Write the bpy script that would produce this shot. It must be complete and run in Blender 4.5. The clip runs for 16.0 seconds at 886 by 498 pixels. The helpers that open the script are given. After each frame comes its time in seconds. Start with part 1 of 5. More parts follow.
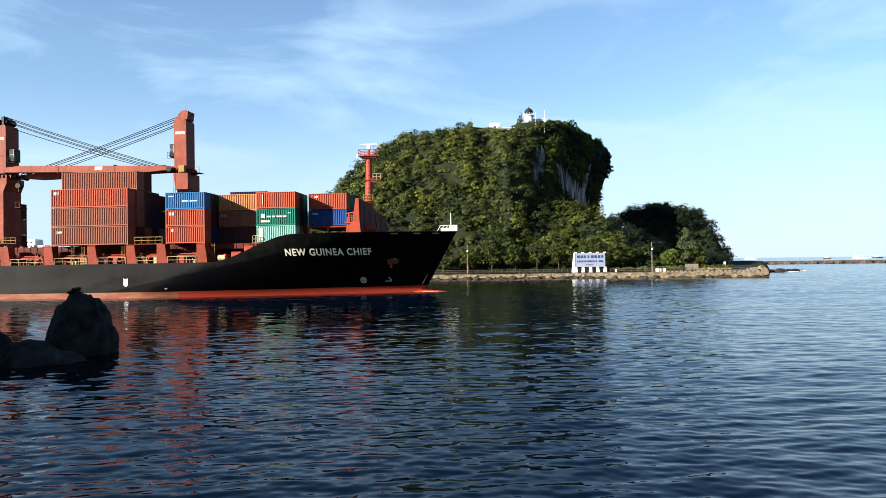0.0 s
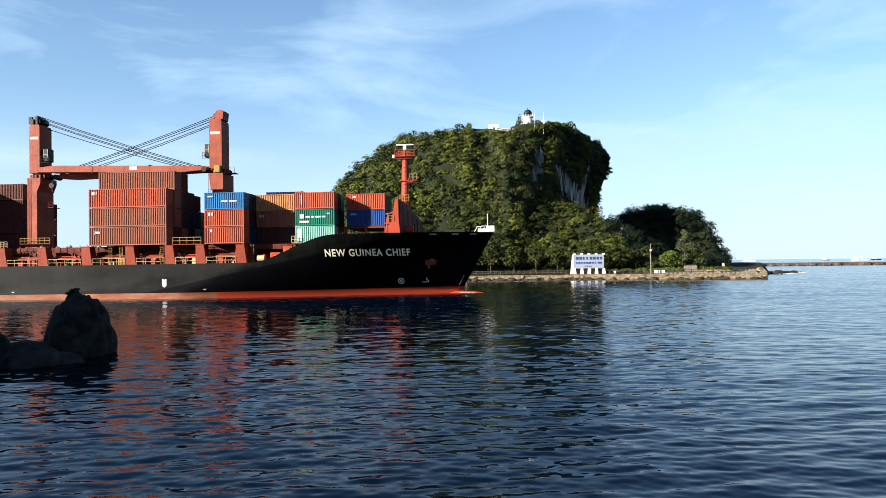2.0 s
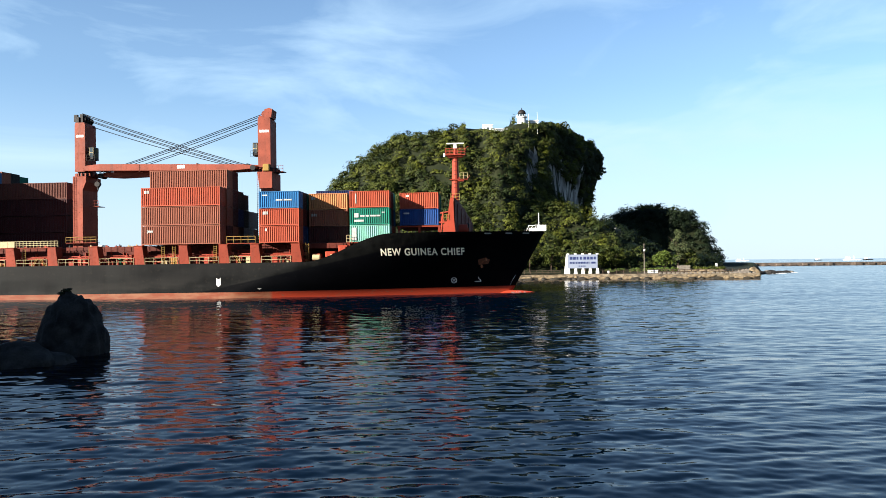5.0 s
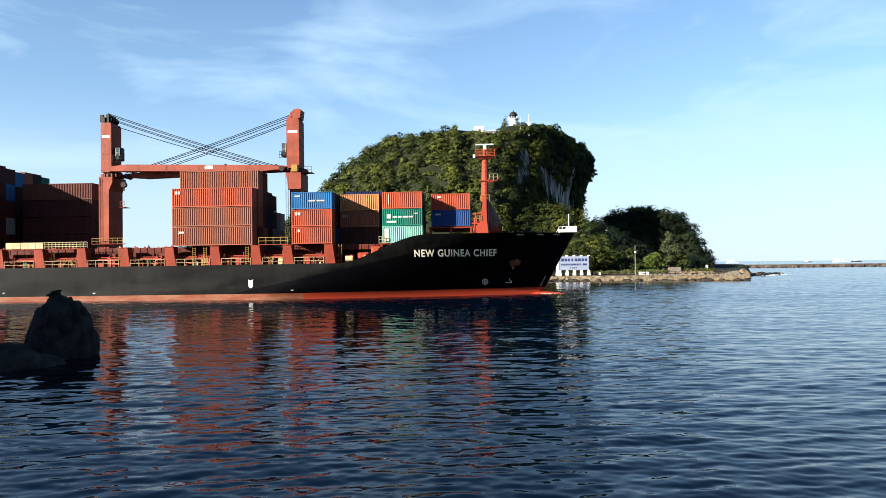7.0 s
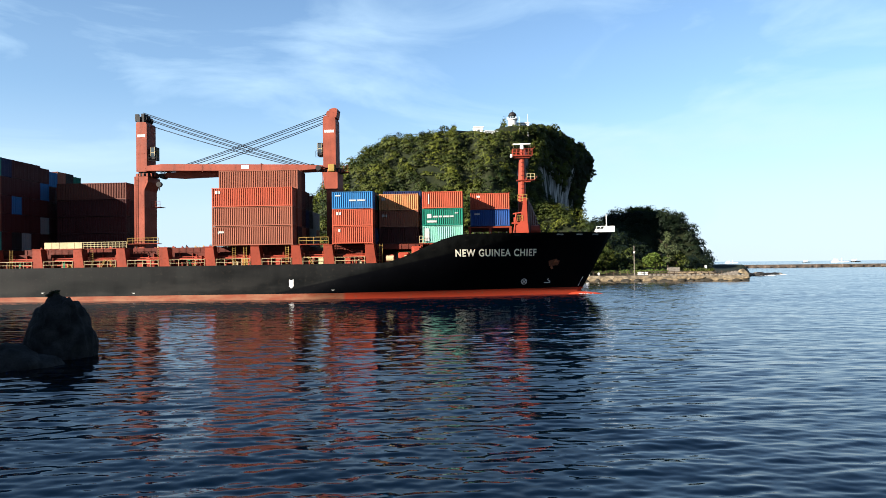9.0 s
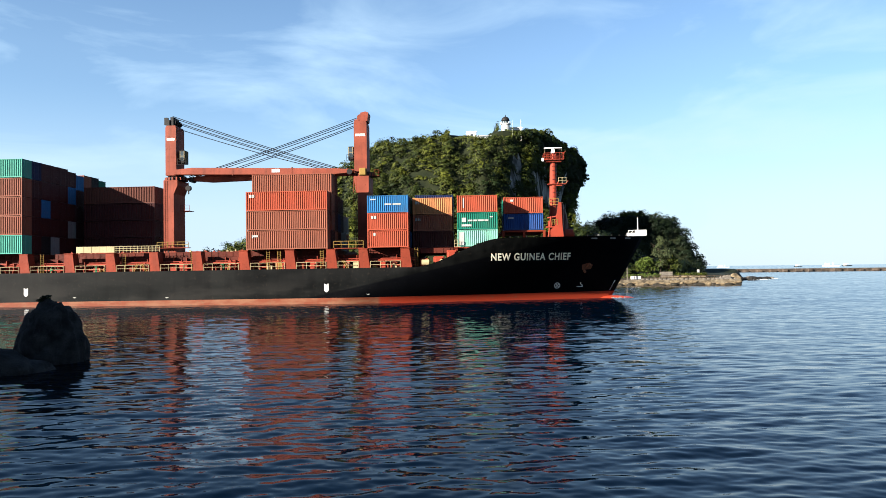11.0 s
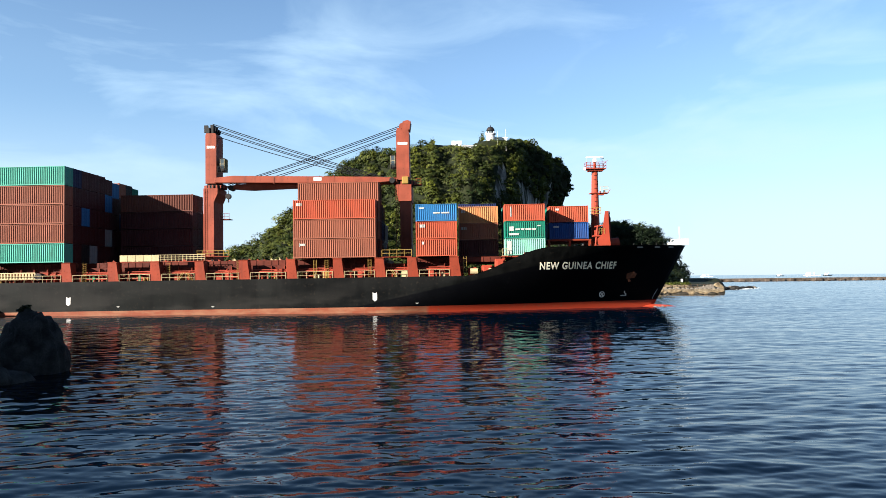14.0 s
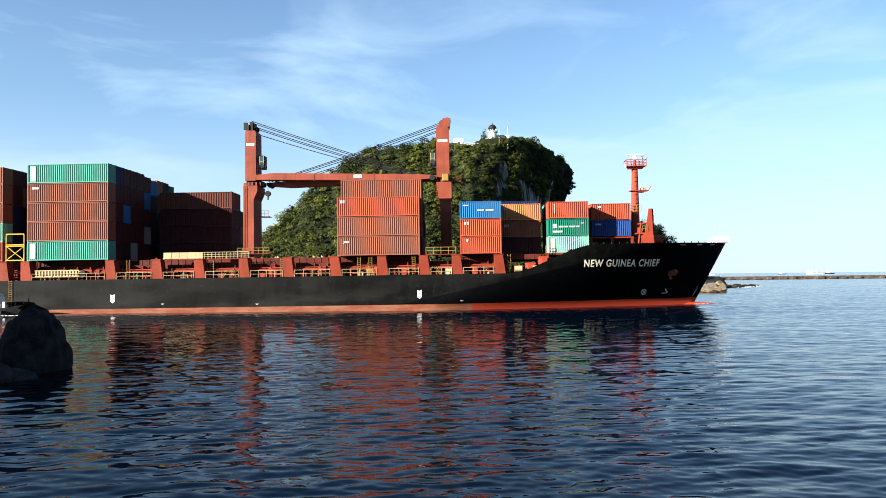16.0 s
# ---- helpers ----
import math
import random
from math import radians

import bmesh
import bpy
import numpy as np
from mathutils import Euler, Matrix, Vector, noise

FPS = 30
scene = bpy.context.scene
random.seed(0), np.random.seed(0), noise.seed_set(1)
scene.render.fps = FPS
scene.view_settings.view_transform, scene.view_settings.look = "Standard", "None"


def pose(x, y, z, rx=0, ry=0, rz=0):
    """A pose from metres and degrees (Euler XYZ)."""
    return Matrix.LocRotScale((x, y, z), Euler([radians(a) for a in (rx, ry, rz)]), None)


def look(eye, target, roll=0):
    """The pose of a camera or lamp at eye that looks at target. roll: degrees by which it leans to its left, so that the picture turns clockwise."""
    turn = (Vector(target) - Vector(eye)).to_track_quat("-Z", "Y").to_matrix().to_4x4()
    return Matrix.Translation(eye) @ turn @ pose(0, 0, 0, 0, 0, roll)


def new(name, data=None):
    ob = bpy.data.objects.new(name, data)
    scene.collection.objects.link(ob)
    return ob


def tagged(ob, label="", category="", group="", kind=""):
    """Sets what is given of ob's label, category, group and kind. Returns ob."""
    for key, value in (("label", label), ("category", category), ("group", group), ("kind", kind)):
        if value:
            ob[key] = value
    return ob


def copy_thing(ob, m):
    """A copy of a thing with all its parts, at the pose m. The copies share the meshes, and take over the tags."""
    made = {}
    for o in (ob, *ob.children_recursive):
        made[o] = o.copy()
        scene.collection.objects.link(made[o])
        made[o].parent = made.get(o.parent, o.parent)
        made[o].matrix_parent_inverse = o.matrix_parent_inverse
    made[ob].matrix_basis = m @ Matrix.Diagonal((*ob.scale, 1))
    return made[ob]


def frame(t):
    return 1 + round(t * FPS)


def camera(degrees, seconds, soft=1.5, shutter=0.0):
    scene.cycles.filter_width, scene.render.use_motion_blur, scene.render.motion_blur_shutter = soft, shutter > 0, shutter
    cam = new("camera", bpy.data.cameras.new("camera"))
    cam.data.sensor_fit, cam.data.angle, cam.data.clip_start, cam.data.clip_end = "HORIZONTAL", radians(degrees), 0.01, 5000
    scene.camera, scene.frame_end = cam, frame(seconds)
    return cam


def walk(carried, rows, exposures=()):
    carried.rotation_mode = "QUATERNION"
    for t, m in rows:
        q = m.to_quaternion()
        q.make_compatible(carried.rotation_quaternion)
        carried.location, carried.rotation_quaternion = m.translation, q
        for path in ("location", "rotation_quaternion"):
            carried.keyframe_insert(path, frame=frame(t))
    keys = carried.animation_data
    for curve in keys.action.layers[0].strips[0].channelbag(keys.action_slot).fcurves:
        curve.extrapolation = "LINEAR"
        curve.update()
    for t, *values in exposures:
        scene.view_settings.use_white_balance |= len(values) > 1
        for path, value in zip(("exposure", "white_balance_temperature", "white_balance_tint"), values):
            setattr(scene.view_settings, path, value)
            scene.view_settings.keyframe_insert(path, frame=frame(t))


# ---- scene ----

# ---- camera: stands on the near bank, turned by hand ----
EYE = Vector((0.0, 0.0, 5.1))


def aim(yaw, pitch, roll):
    """The camera's pose: yaw to the right of +y, pitch up, roll, in degrees."""
    a, b = radians(yaw), radians(pitch)
    return look(EYE, EYE + Vector((math.sin(a) * math.cos(b), math.cos(a) * math.cos(b), math.sin(b))), roll)


cam = camera(63.13, 16.0, soft=0.8)
AIMS = [
    (0, 0.000, 0.942, -0.701),
    (0.5, -0.010, 0.925, -0.678),
    (1, 0.005, 0.976, -0.658),
    (1.5, 0.055, 1.003, -0.679),
    (2, 0.095, 1.041, -0.615),
    (2.5, 0.144, 1.021, -0.570),
    (3, 0.187, 1.018, -0.580),
    (3.5, 0.220, 1.023, -0.598),
    (4, 0.226, 1.026, -0.596),
    (6.5, 1.218, 1.099, -0.612),
    (7, 1.238, 1.159, -0.593),
    (7.5, 1.295, 1.188, -0.533),
    (8, 1.286, 1.192, -0.571),
    (8.5, 1.277, 1.183, -0.572),
    (9, 1.316, 1.177, -0.596),
    (11.5, 2.006, 1.638, -0.624),
    (12, 2.366, 1.773, -0.629),
    (12.5, 3.226, 2.079, -0.677),
    (13, 3.330, 2.369, -0.673),
    (13.5, 3.234, 2.402, -0.608),
    (14, 3.041, 2.265, -0.628),
    (14.5, 2.952, 2.204, -0.530),
    (15, 2.910, 2.155, -0.588),
    (15.5, 2.914, 2.144, -0.592),
    (16, 2.901, 2.099, -0.590),
]
walk(cam, [(t, aim(y, p, r)) for t, y, p, r in AIMS], exposures=[(0.0, 1.9, 5950, 8), (16.0, 1.9, 5950, 8)])

# ---- sky, sun ----
SUN_FROM = Vector((-1.0, -0.645, 0.43)).normalized()      # towards the sun
SUN_EL = math.asin(SUN_FROM.z)
SUN_AZ = math.atan2(SUN_FROM.x, SUN_FROM.y)

world = bpy.data.worlds.new("sky")
scene.world = world
world.use_nodes = True
wn, wl = world.node_tree.nodes, world.node_tree.links
wn.clear()
w_out = wn.new("ShaderNodeOutputWorld")
w_bg = wn.new("ShaderNodeBackground")
w_bg.inputs["Strength"].default_value = 0.05
w_sky = wn.new("ShaderNodeTexSky")
w_sky.sky_type = "NISHITA"
w_sky.sun_disc = False
w_sky.sun_elevation = SUN_EL
w_sky.sun_rotation = SUN_AZ
w_sky.air_density, w_sky.dust_density, w_sky.ozone_density = 1.0, 0.1, 2.8
# thin cirrus: stretched noise on the sky dome
w_tc = wn.new("ShaderNodeTexCoord")
w_map = wn.new("ShaderNodeMapping")
w_map.inputs["Rotation"].default_value = (0.0, radians(-16), radians(10))
w_map.inputs["Location"].default_value = (2.1, 1.3, 0.2)
w_map.inputs["Scale"].default_value = (1.3, 1.0, 4.2)
w_noise = wn.new("ShaderNodeTexNoise")
w_noise.inputs["Scale"].default_value = 2.3
w_noise.inputs["Detail"].default_value = 8
w_noise.inputs["Roughness"].default_value = 0.55
w_noise.inputs["Distortion"].default_value = 0.6
w_ramp = wn.new("ShaderNodeMapRange")
w_ramp.inputs["From Min"].default_value = 0.47
w_ramp.inputs["From Max"].default_value = 0.74
w_ramp.inputs["To Min"].default_value = 0.14
w_ramp.inputs["To Max"].default_value = 0.9
w_mix = wn.new("ShaderNodeMix")
w_mix.data_type = "RGBA"
w_mix.inputs["B"].default_value = (4.1, 5.3, 6.2, 1)
wl.new(w_tc.outputs["Generated"], w_map.inputs["Vector"])
wl.new(w_map.outputs[0], w_noise.inputs["Vector"])
wl.new(w_noise.outputs["Fac"], w_ramp.inputs["Value"])
w_sep = wn.new("ShaderNodeSeparateXYZ")
w_fade = wn.new("ShaderNodeMapRange")
w_fade.inputs["From Min"].default_value = 0.27
w_fade.inputs["From Max"].default_value = 0.45
w_fade.inputs["To Min"].default_value = 1.0
w_fade.inputs["To Max"].default_value = 0.05
w_mul = wn.new("ShaderNodeMath")
w_mul.operation = "MULTIPLY"
wl.new(w_tc.outputs["Generated"], w_sep.inputs[0])
wl.new(w_sep.outputs["Z"], w_fade.inputs["Value"])
wl.new(w_ramp.outputs[0], w_mul.inputs[0])
wl.new(w_fade.outputs[0], w_mul.inputs[1])
wl.new(w_mul.outputs[0], w_mix.inputs["Factor"])
wl.new(w_sky.outputs[0], w_mix.inputs["A"])
# pale sea haze towards the horizon
w_haze = wn.new("ShaderNodeMapRange")
w_haze.interpolation_type = "SMOOTHSTEP"
w_haze.inputs["From Min"].default_value = 0.0
w_haze.inputs["From Max"].default_value = 0.24
w_haze.inputs["To Min"].default_value = 0.85
w_haze.inputs["To Max"].default_value = 0.0
w_hmix = wn.new("ShaderNodeMix")
w_hmix.data_type = "RGBA"
w_hmix.inputs["B"].default_value = (4.0, 4.75, 5.45, 1)
wl.new(w_sep.outputs["Z"], w_haze.inputs["Value"])
wl.new(w_haze.outputs[0], w_hmix.inputs["Factor"])
wl.new(w_mix.outputs["Result"], w_hmix.inputs["A"])
wl.new(w_hmix.outputs["Result"], w_bg.inputs["Color"])
wl.new(w_bg.outputs[0], w_out.inputs["Surface"])

sun_data = bpy.data.lights.new("sun", "SUN")
sun_data.energy = 6.5
sun_data.angle = radians(0.5)
sun_data.color = (1.0, 0.86, 0.70)
sun = new("sun", sun_data)
sun.matrix_world = look(SUN_FROM * 200, (0, 0, 0))


# ---- materials ----
def shader(name, rough=0.6, metal=0.0):
    m = bpy.data.materials.new(name)
    m.use_nodes = True
    b = m.node_tree.nodes["Principled BSDF"]
    b.inputs["Roughness"].default_value = rough
    b.inputs["Metallic"].default_value = metal
    return m, m.node_tree.nodes, m.node_tree.links, b


def noise_node(n, l, scale, detail=4, stretch=None, source="Object"):
    tc = n.new("ShaderNodeTexCoord")
    t = n.new("ShaderNodeTexNoise")
    t.inputs["Scale"].default_value = scale
    t.inputs["Detail"].default_value = detail
    if stretch:
        mp = n.new("ShaderNodeMapping")
        mp.inputs["Scale"].default_value = stretch
        l.new(tc.outputs[source], mp.inputs["Vector"])
        l.new(mp.outputs[0], t.inputs["Vector"])
    else:
        l.new(tc.outputs[source], t.inputs["Vector"])
    return t


def span(n, l, value, lo, hi, to_lo=0.0, to_hi=1.0):
    r = n.new("ShaderNodeMapRange")
    for k, v in (("From Min", lo), ("From Max", hi), ("To Min", to_lo), ("To Max", to_hi)):
        r.inputs[k].default_value = v
    l.new(value, r.inputs["Value"])
    return r.outputs[0]


def mix(n, l, fac, a, b, blend="MIX"):
    x = n.new("ShaderNodeMix")
    x.data_type = "RGBA"
    x.blend_type = blend
    if isinstance(fac, float):
        x.inputs["Factor"].default_value = fac
    else:
        l.new(fac, x.inputs["Factor"])
    for socket, v in (("A", a), ("B", b)):
        if isinstance(v, tuple):
            x.inputs[socket].default_value = (*v, 1)
        else:
            l.new(v, x.inputs[socket])
    return x.outputs["Result"]


def bump(n, l, b, height, strength=0.3, distance=0.02):
    u = n.new("ShaderNodeBump")
    u.inputs["Strength"].default_value = strength
    u.inputs["Distance"].default_value = distance
    l.new(height, u.inputs["Height"])
    l.new(u.outputs[0], b.inputs["Normal"])


def painted(name, colour, rough=0.55, worn=(0.16, 0.07, 0.04), amount=0.5, grime=0.35, scale=1.0):
    """Weathered paint: broad fading, vertical runs and small worn spots."""
    m, n, l, b = shader(name, rough)
    b.inputs["Specular IOR Level"].default_value = 0.12
    broad = noise_node(n, l, 0.35 * scale, 3)
    runs = noise_node(n, l, 1.0 * scale, 5, (1.6, 1.6, 0.16))
    spots = noise_node(n, l, 3.5 * scale, 8)
    dark = tuple(c * (1 - grime) for c in colour)
    c = mix(n, l, span(n, l, broad.outputs["Fac"], 0.35, 0.7), colour, dark)
    c = mix(n, l, span(n, l, runs.outputs["Fac"], 0.52, 0.78, 0, 0.6 * amount), c, worn)
    c = mix(n, l, span(n, l, spots.outputs["Fac"], 0.62, 0.72, 0, amount), c, worn)
    l.new(c, b.inputs["Base Color"])
    l.new(span(n, l, spots.outputs["Fac"], 0.3, 0.7, rough - 0.1, rough + 0.2), b.inputs["Roughness"])
    bump(n, l, b, spots.outputs["Fac"], 0.15, 0.01)
    return m


def container_paint():
    m, n, l, b = shader("container_paint", 0.5)
    b.inputs["Specular IOR Level"].default_value = 0.12
    info = n.new("ShaderNodeObjectInfo")
    broad = noise_node(n, l, 0.5, 3)
    runs = noise_node(n, l, 2.2, 6, (1.5, 1.5, 0.15))
    spots = noise_node(n, l, 5.0, 8)
    c = mix(n, l, span(n, l, broad.outputs["Fac"], 0.3, 0.7, 0.0, 0.10), info.outputs["Color"], (0.060, 0.046, 0.040))
    c = mix(n, l, span(n, l, info.outputs["Random"], 0, 1, 0.0, 0.16), c, (0.016, 0.010, 0.009))
    c = mix(n, l, span(n, l, runs.outputs["Fac"], 0.54, 0.8, 0, 0.5), c, (0.030, 0.012, 0.0075))
    c = mix(n, l, span(n, l, spots.outputs["Fac"], 0.64, 0.72, 0, 0.6), c, (0.026, 0.0105, 0.0055))
    l.new(c, b.inputs["Base Color"])
    l.new(span(n, l, spots.outputs["Fac"], 0.3, 0.7, 0.42, 0.7), b.inputs["Roughness"])
    return m


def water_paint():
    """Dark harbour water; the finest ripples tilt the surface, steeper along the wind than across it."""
    m, n, l, b = shader("sea_water", 0.03)
    b.inputs["Base Color"].default_value = (0.0002, 0.0020, 0.0058, 1)
    b.inputs["IOR"].default_value = 1.175
    fine = noise_node(n, l, 2.6, 4, (0.34, 1.0, 1.0))
    broad = noise_node(n, l, 0.45, 5, (0.30, 1.0, 1.0))
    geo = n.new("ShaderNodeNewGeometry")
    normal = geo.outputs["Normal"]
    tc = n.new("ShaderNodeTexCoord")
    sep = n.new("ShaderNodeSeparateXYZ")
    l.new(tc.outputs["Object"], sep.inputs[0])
    lean = n.new("ShaderNodeCombineXYZ")          # normal bias added towards the near bank, more in mid-channel, to darken reflections
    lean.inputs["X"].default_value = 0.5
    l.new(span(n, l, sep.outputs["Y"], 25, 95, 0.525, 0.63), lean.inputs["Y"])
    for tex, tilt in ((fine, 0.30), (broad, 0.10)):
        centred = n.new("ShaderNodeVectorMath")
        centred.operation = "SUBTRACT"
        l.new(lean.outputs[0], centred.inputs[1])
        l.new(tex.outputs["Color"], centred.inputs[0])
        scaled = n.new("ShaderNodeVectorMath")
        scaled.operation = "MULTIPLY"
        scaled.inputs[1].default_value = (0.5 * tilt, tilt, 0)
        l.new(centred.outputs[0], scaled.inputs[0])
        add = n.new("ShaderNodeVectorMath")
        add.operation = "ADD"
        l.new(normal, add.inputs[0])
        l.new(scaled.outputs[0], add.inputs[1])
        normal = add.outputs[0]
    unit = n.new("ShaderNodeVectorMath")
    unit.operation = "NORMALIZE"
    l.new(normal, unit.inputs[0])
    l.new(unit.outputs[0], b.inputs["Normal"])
    return m


def leaf_paint(name, light, dark, brown=(0.10, 0.075, 0.03)):
    m, n, l, b = shader(name, 0.65)
    geo = n.new("ShaderNodeNewGeometry")
    patch = noise_node(n, l, 0.11, 3)
    crown = noise_node(n, l, 0.28, 2)
    c = mix(n, l, span(n, l, patch.outputs["Fac"], 0.36, 0.64), dark, light)
    c = mix(n, l, span(n, l, crown.outputs["Fac"], 0.4, 0.6, 0.0, 0.75), c, dark)
    c = mix(n, l, span(n, l, geo.outputs["Random Per Island"], 0.0, 1.0, 0.0, 0.5), c, dark)
    c = mix(n, l, span(n, l, geo.outputs["Random Per Island"], 0.93, 1.0, 0.0, 0.5), c, brown)
    l.new(c, b.inputs["Base Color"])
    b.inputs["Specular IOR Level"].default_value = 0.1
    return m


def rocky(name, light, dark, scale=0.6, rough=0.85, streak=None):
    m, n, l, b = shader(name, rough)
    b.inputs["Specular IOR Level"].default_value = 0.15
    broad = noise_node(n, l, scale, 6, streak)
    fine = noise_node(n, l, scale * 9, 8)
    c = mix(n, l, span(n, l, broad.outputs["Fac"], 0.35, 0.65), dark, light)
    c = mix(n, l, span(n, l, fine.outputs["Fac"], 0.45, 0.75, 0, 0.6), c, tuple(v * 0.4 for v in dark))
    l.new(c, b.inputs["Base Color"])
    bump(n, l, b, fine.outputs["Fac"], 0.7, 0.12)
    return m


def hull_paint():
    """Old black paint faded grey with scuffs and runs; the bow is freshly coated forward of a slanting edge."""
    m, n, l, b = shader("hull_black", 0.48)
    tc = n.new("ShaderNodeTexCoord")
    sep = n.new("ShaderNodeSeparateXYZ")
    l.new(tc.outputs["Object"], sep.inputs[0])
    scuff = noise_node(n, l, 0.5, 7, (0.25, 1.0, 1.0))
    cloud = noise_node(n, l, 0.16, 4)
    runs = noise_node(n, l, 0.75, 7, (1.3, 1.3, 0.14))
    chips = noise_node(n, l, 2.6, 9)
    old = mix(n, l, span(n, l, cloud.outputs["Fac"], 0.35, 0.7), (0.0010, 0.0012, 0.0012), (0.0046, 0.0050, 0.0047))
    old = mix(n, l, span(n, l, sep.outputs["X"], -8.0, -42.0, 0.0, 0.5), old, (0.0026, 0.0036, 0.0031))
    old = mix(n, l, span(n, l, runs.outputs["Fac"], 0.44, 0.60, 0, 0.9), old, (0.0010, 0.0012, 0.0012))
    low = n.new("ShaderNodeMath")
    low.operation = "MULTIPLY"
    l.new(span(n, l, scuff.outputs["Fac"], 0.46, 0.60, 0, 1.0), low.inputs[0])
    l.new(span(n, l, sep.outputs["Z"], 3.6, 1.6, 0.1, 0.6), low.inputs[1])
    old = mix(n, l, low.outputs[0], old, (0.0105, 0.0100, 0.0088))
    old = mix(n, l, span(n, l, chips.outputs["Fac"], 0.60, 0.74, 0, 0.5), old, (0.016, 0.013, 0.010))
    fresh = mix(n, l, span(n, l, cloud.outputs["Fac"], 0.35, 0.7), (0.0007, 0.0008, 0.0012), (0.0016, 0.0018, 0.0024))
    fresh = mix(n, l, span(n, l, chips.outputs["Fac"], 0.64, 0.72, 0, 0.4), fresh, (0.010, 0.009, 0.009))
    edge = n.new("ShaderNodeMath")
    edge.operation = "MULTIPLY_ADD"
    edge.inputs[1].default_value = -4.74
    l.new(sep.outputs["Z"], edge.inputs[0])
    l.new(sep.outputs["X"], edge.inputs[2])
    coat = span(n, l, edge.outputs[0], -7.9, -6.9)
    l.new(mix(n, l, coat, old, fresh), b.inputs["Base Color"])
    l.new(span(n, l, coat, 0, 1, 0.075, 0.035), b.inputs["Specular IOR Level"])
    l.new(span(n, l, scuff.outputs["Fac"], 0.35, 0.65, 0.40, 0.58), b.inputs["Roughness"])
    bump(n, l, b, cloud.outputs["Fac"], 0.2, 0.15)
    return m


def boot_paint():
    """Antifouling red: faded and scummed along the side, freshly coated towards the bow."""
    m, n, l, b = shader("boot_red", 0.6)
    b.inputs["Specular IOR Level"].default_value = 0.12
    tc = n.new("ShaderNodeTexCoord")
    sep = n.new("ShaderNodeSeparateXYZ")
    l.new(tc.outputs["Object"], sep.inputs[0])
    runs = noise_node(n, l, 0.9, 6, (0.5, 1.0, 1.6))
    spots = noise_node(n, l, 2.4, 8)
    aged = mix(n, l, span(n, l, runs.outputs["Fac"], 0.4, 0.65), (0.120, 0.032, 0.015), (0.150, 0.066, 0.036))
    c = mix(n, l, span(n, l, sep.outputs["X"], 7.2, 7.8), aged, (0.225, 0.026, 0.010))
    c = mix(n, l, span(n, l, spots.outputs["Fac"], 0.58, 0.7, 0, 0.6), c, (0.10, 0.06, 0.035))
    l.new(c, b.inputs["Base Color"])
    return m


HULL_BLACK = hull_paint()
BOOT_RED = boot_paint()
CRANE_RED = painted("crane_red", (0.172, 0.0400, 0.0220), 0.55, (0.040, 0.0160, 0.0100), 0.8, 0.36)
DECK_RED = painted("deck_red", (0.150, 0.0235, 0.0095), 0.6, (0.0374, 0.0122, 0.0068), 0.6, 0.35)
# deck red darkened: shade round the coaming and covers is put in the paint
COAMING_SHADE_RED = painted("coaming_shade_red", (0.072, 0.0135, 0.0070), 0.65, (0.020, 0.0080, 0.0055), 0.8, 0.5)
MAST_RED = painted("mast_red", (0.195, 0.0300, 0.0150), 0.5, (0.0816, 0.0245, 0.0163), 0.4, 0.2)
RAIL_YELLOW = painted("rail_yellow", (0.195, 0.125, 0.030), 0.55, (0.102, 0.049, 0.0204), 0.5, 0.25)
RAIL_PALE = painted("rail_pale", (0.2992, 0.2448, 0.136), 0.55, (0.1224, 0.0612, 0.0272), 0.4, 0.25)
# weathered red cut down so the plate's shade is part of its colour
BREAKER_SHADE_RED = painted("breaker_shade_red", (0.08, 0.026, 0.022), 0.65, (0.07, 0.03, 0.022), 0.7, 0.4)
MARK = painted("stencil_white", (0.30, 0.30, 0.28), 0.6, (0.12, 0.09, 0.07), 0.6, 0.3, 2.0)
# white dulled to blue-grey: the board's shade is painted in
BOARD = painted("board_shade_white", (0.165, 0.19, 0.25), 0.5, (0.2, 0.18, 0.15), 0.3, 0.15)
WHITE = painted("white_paint", (0.51, 0.51, 0.4913), 0.5, (0.2873, 0.2422, 0.1913), 0.25, 0.12)
DARK_STEEL = painted("dark_steel", (0.0143, 0.0139, 0.0139), 0.5, (0.0408, 0.0204, 0.0122), 0.4, 0.3)
GREEN_PAINT = painted("green_paint", (0.0082, 0.0979, 0.0408), 0.5, (0.0408, 0.0326, 0.0163), 0.3, 0.2)
GLASS_DARK = shader("cab_glass", 0.06)[0]
GLASS_DARK.node_tree.nodes["Principled BSDF"].inputs["Base Color"].default_value = (0.03, 0.04, 0.045, 1)
CABLE = shader("wire_rope", 0.7)[0]
CABLE.node_tree.nodes["Principled BSDF"].inputs["Base Color"].default_value = (0.005, 0.006, 0.008, 1)
CABLE.node_tree.nodes["Principled BSDF"].inputs["Specular IOR Level"].default_value = 0.1
BOX_PAINT = container_paint()
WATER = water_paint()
LEAF_HILL = leaf_paint("hill_leaves", (0.078, 0.086, 0.008), (0.0080, 0.0145, 0.003), (0.055, 0.034, 0.008))
# darker copy of the hill leaves: the hill's shade is in the colour
LEAF_DARK = leaf_paint("grove_shade_leaves", (0.0115, 0.0187, 0.0058), (0.0029, 0.0065, 0.0022), (0.0144, 0.013, 0.0058))
LEAF_FEATHER = leaf_paint("casuarina_leaves", (0.070, 0.082, 0.030), (0.022, 0.030, 0.012), (0.06, 0.05, 0.02))
LEAF_BRIGHT = leaf_paint("shrub_leaves", (0.085, 0.115, 0.015), (0.03, 0.046, 0.008), (0.08, 0.06, 0.015))
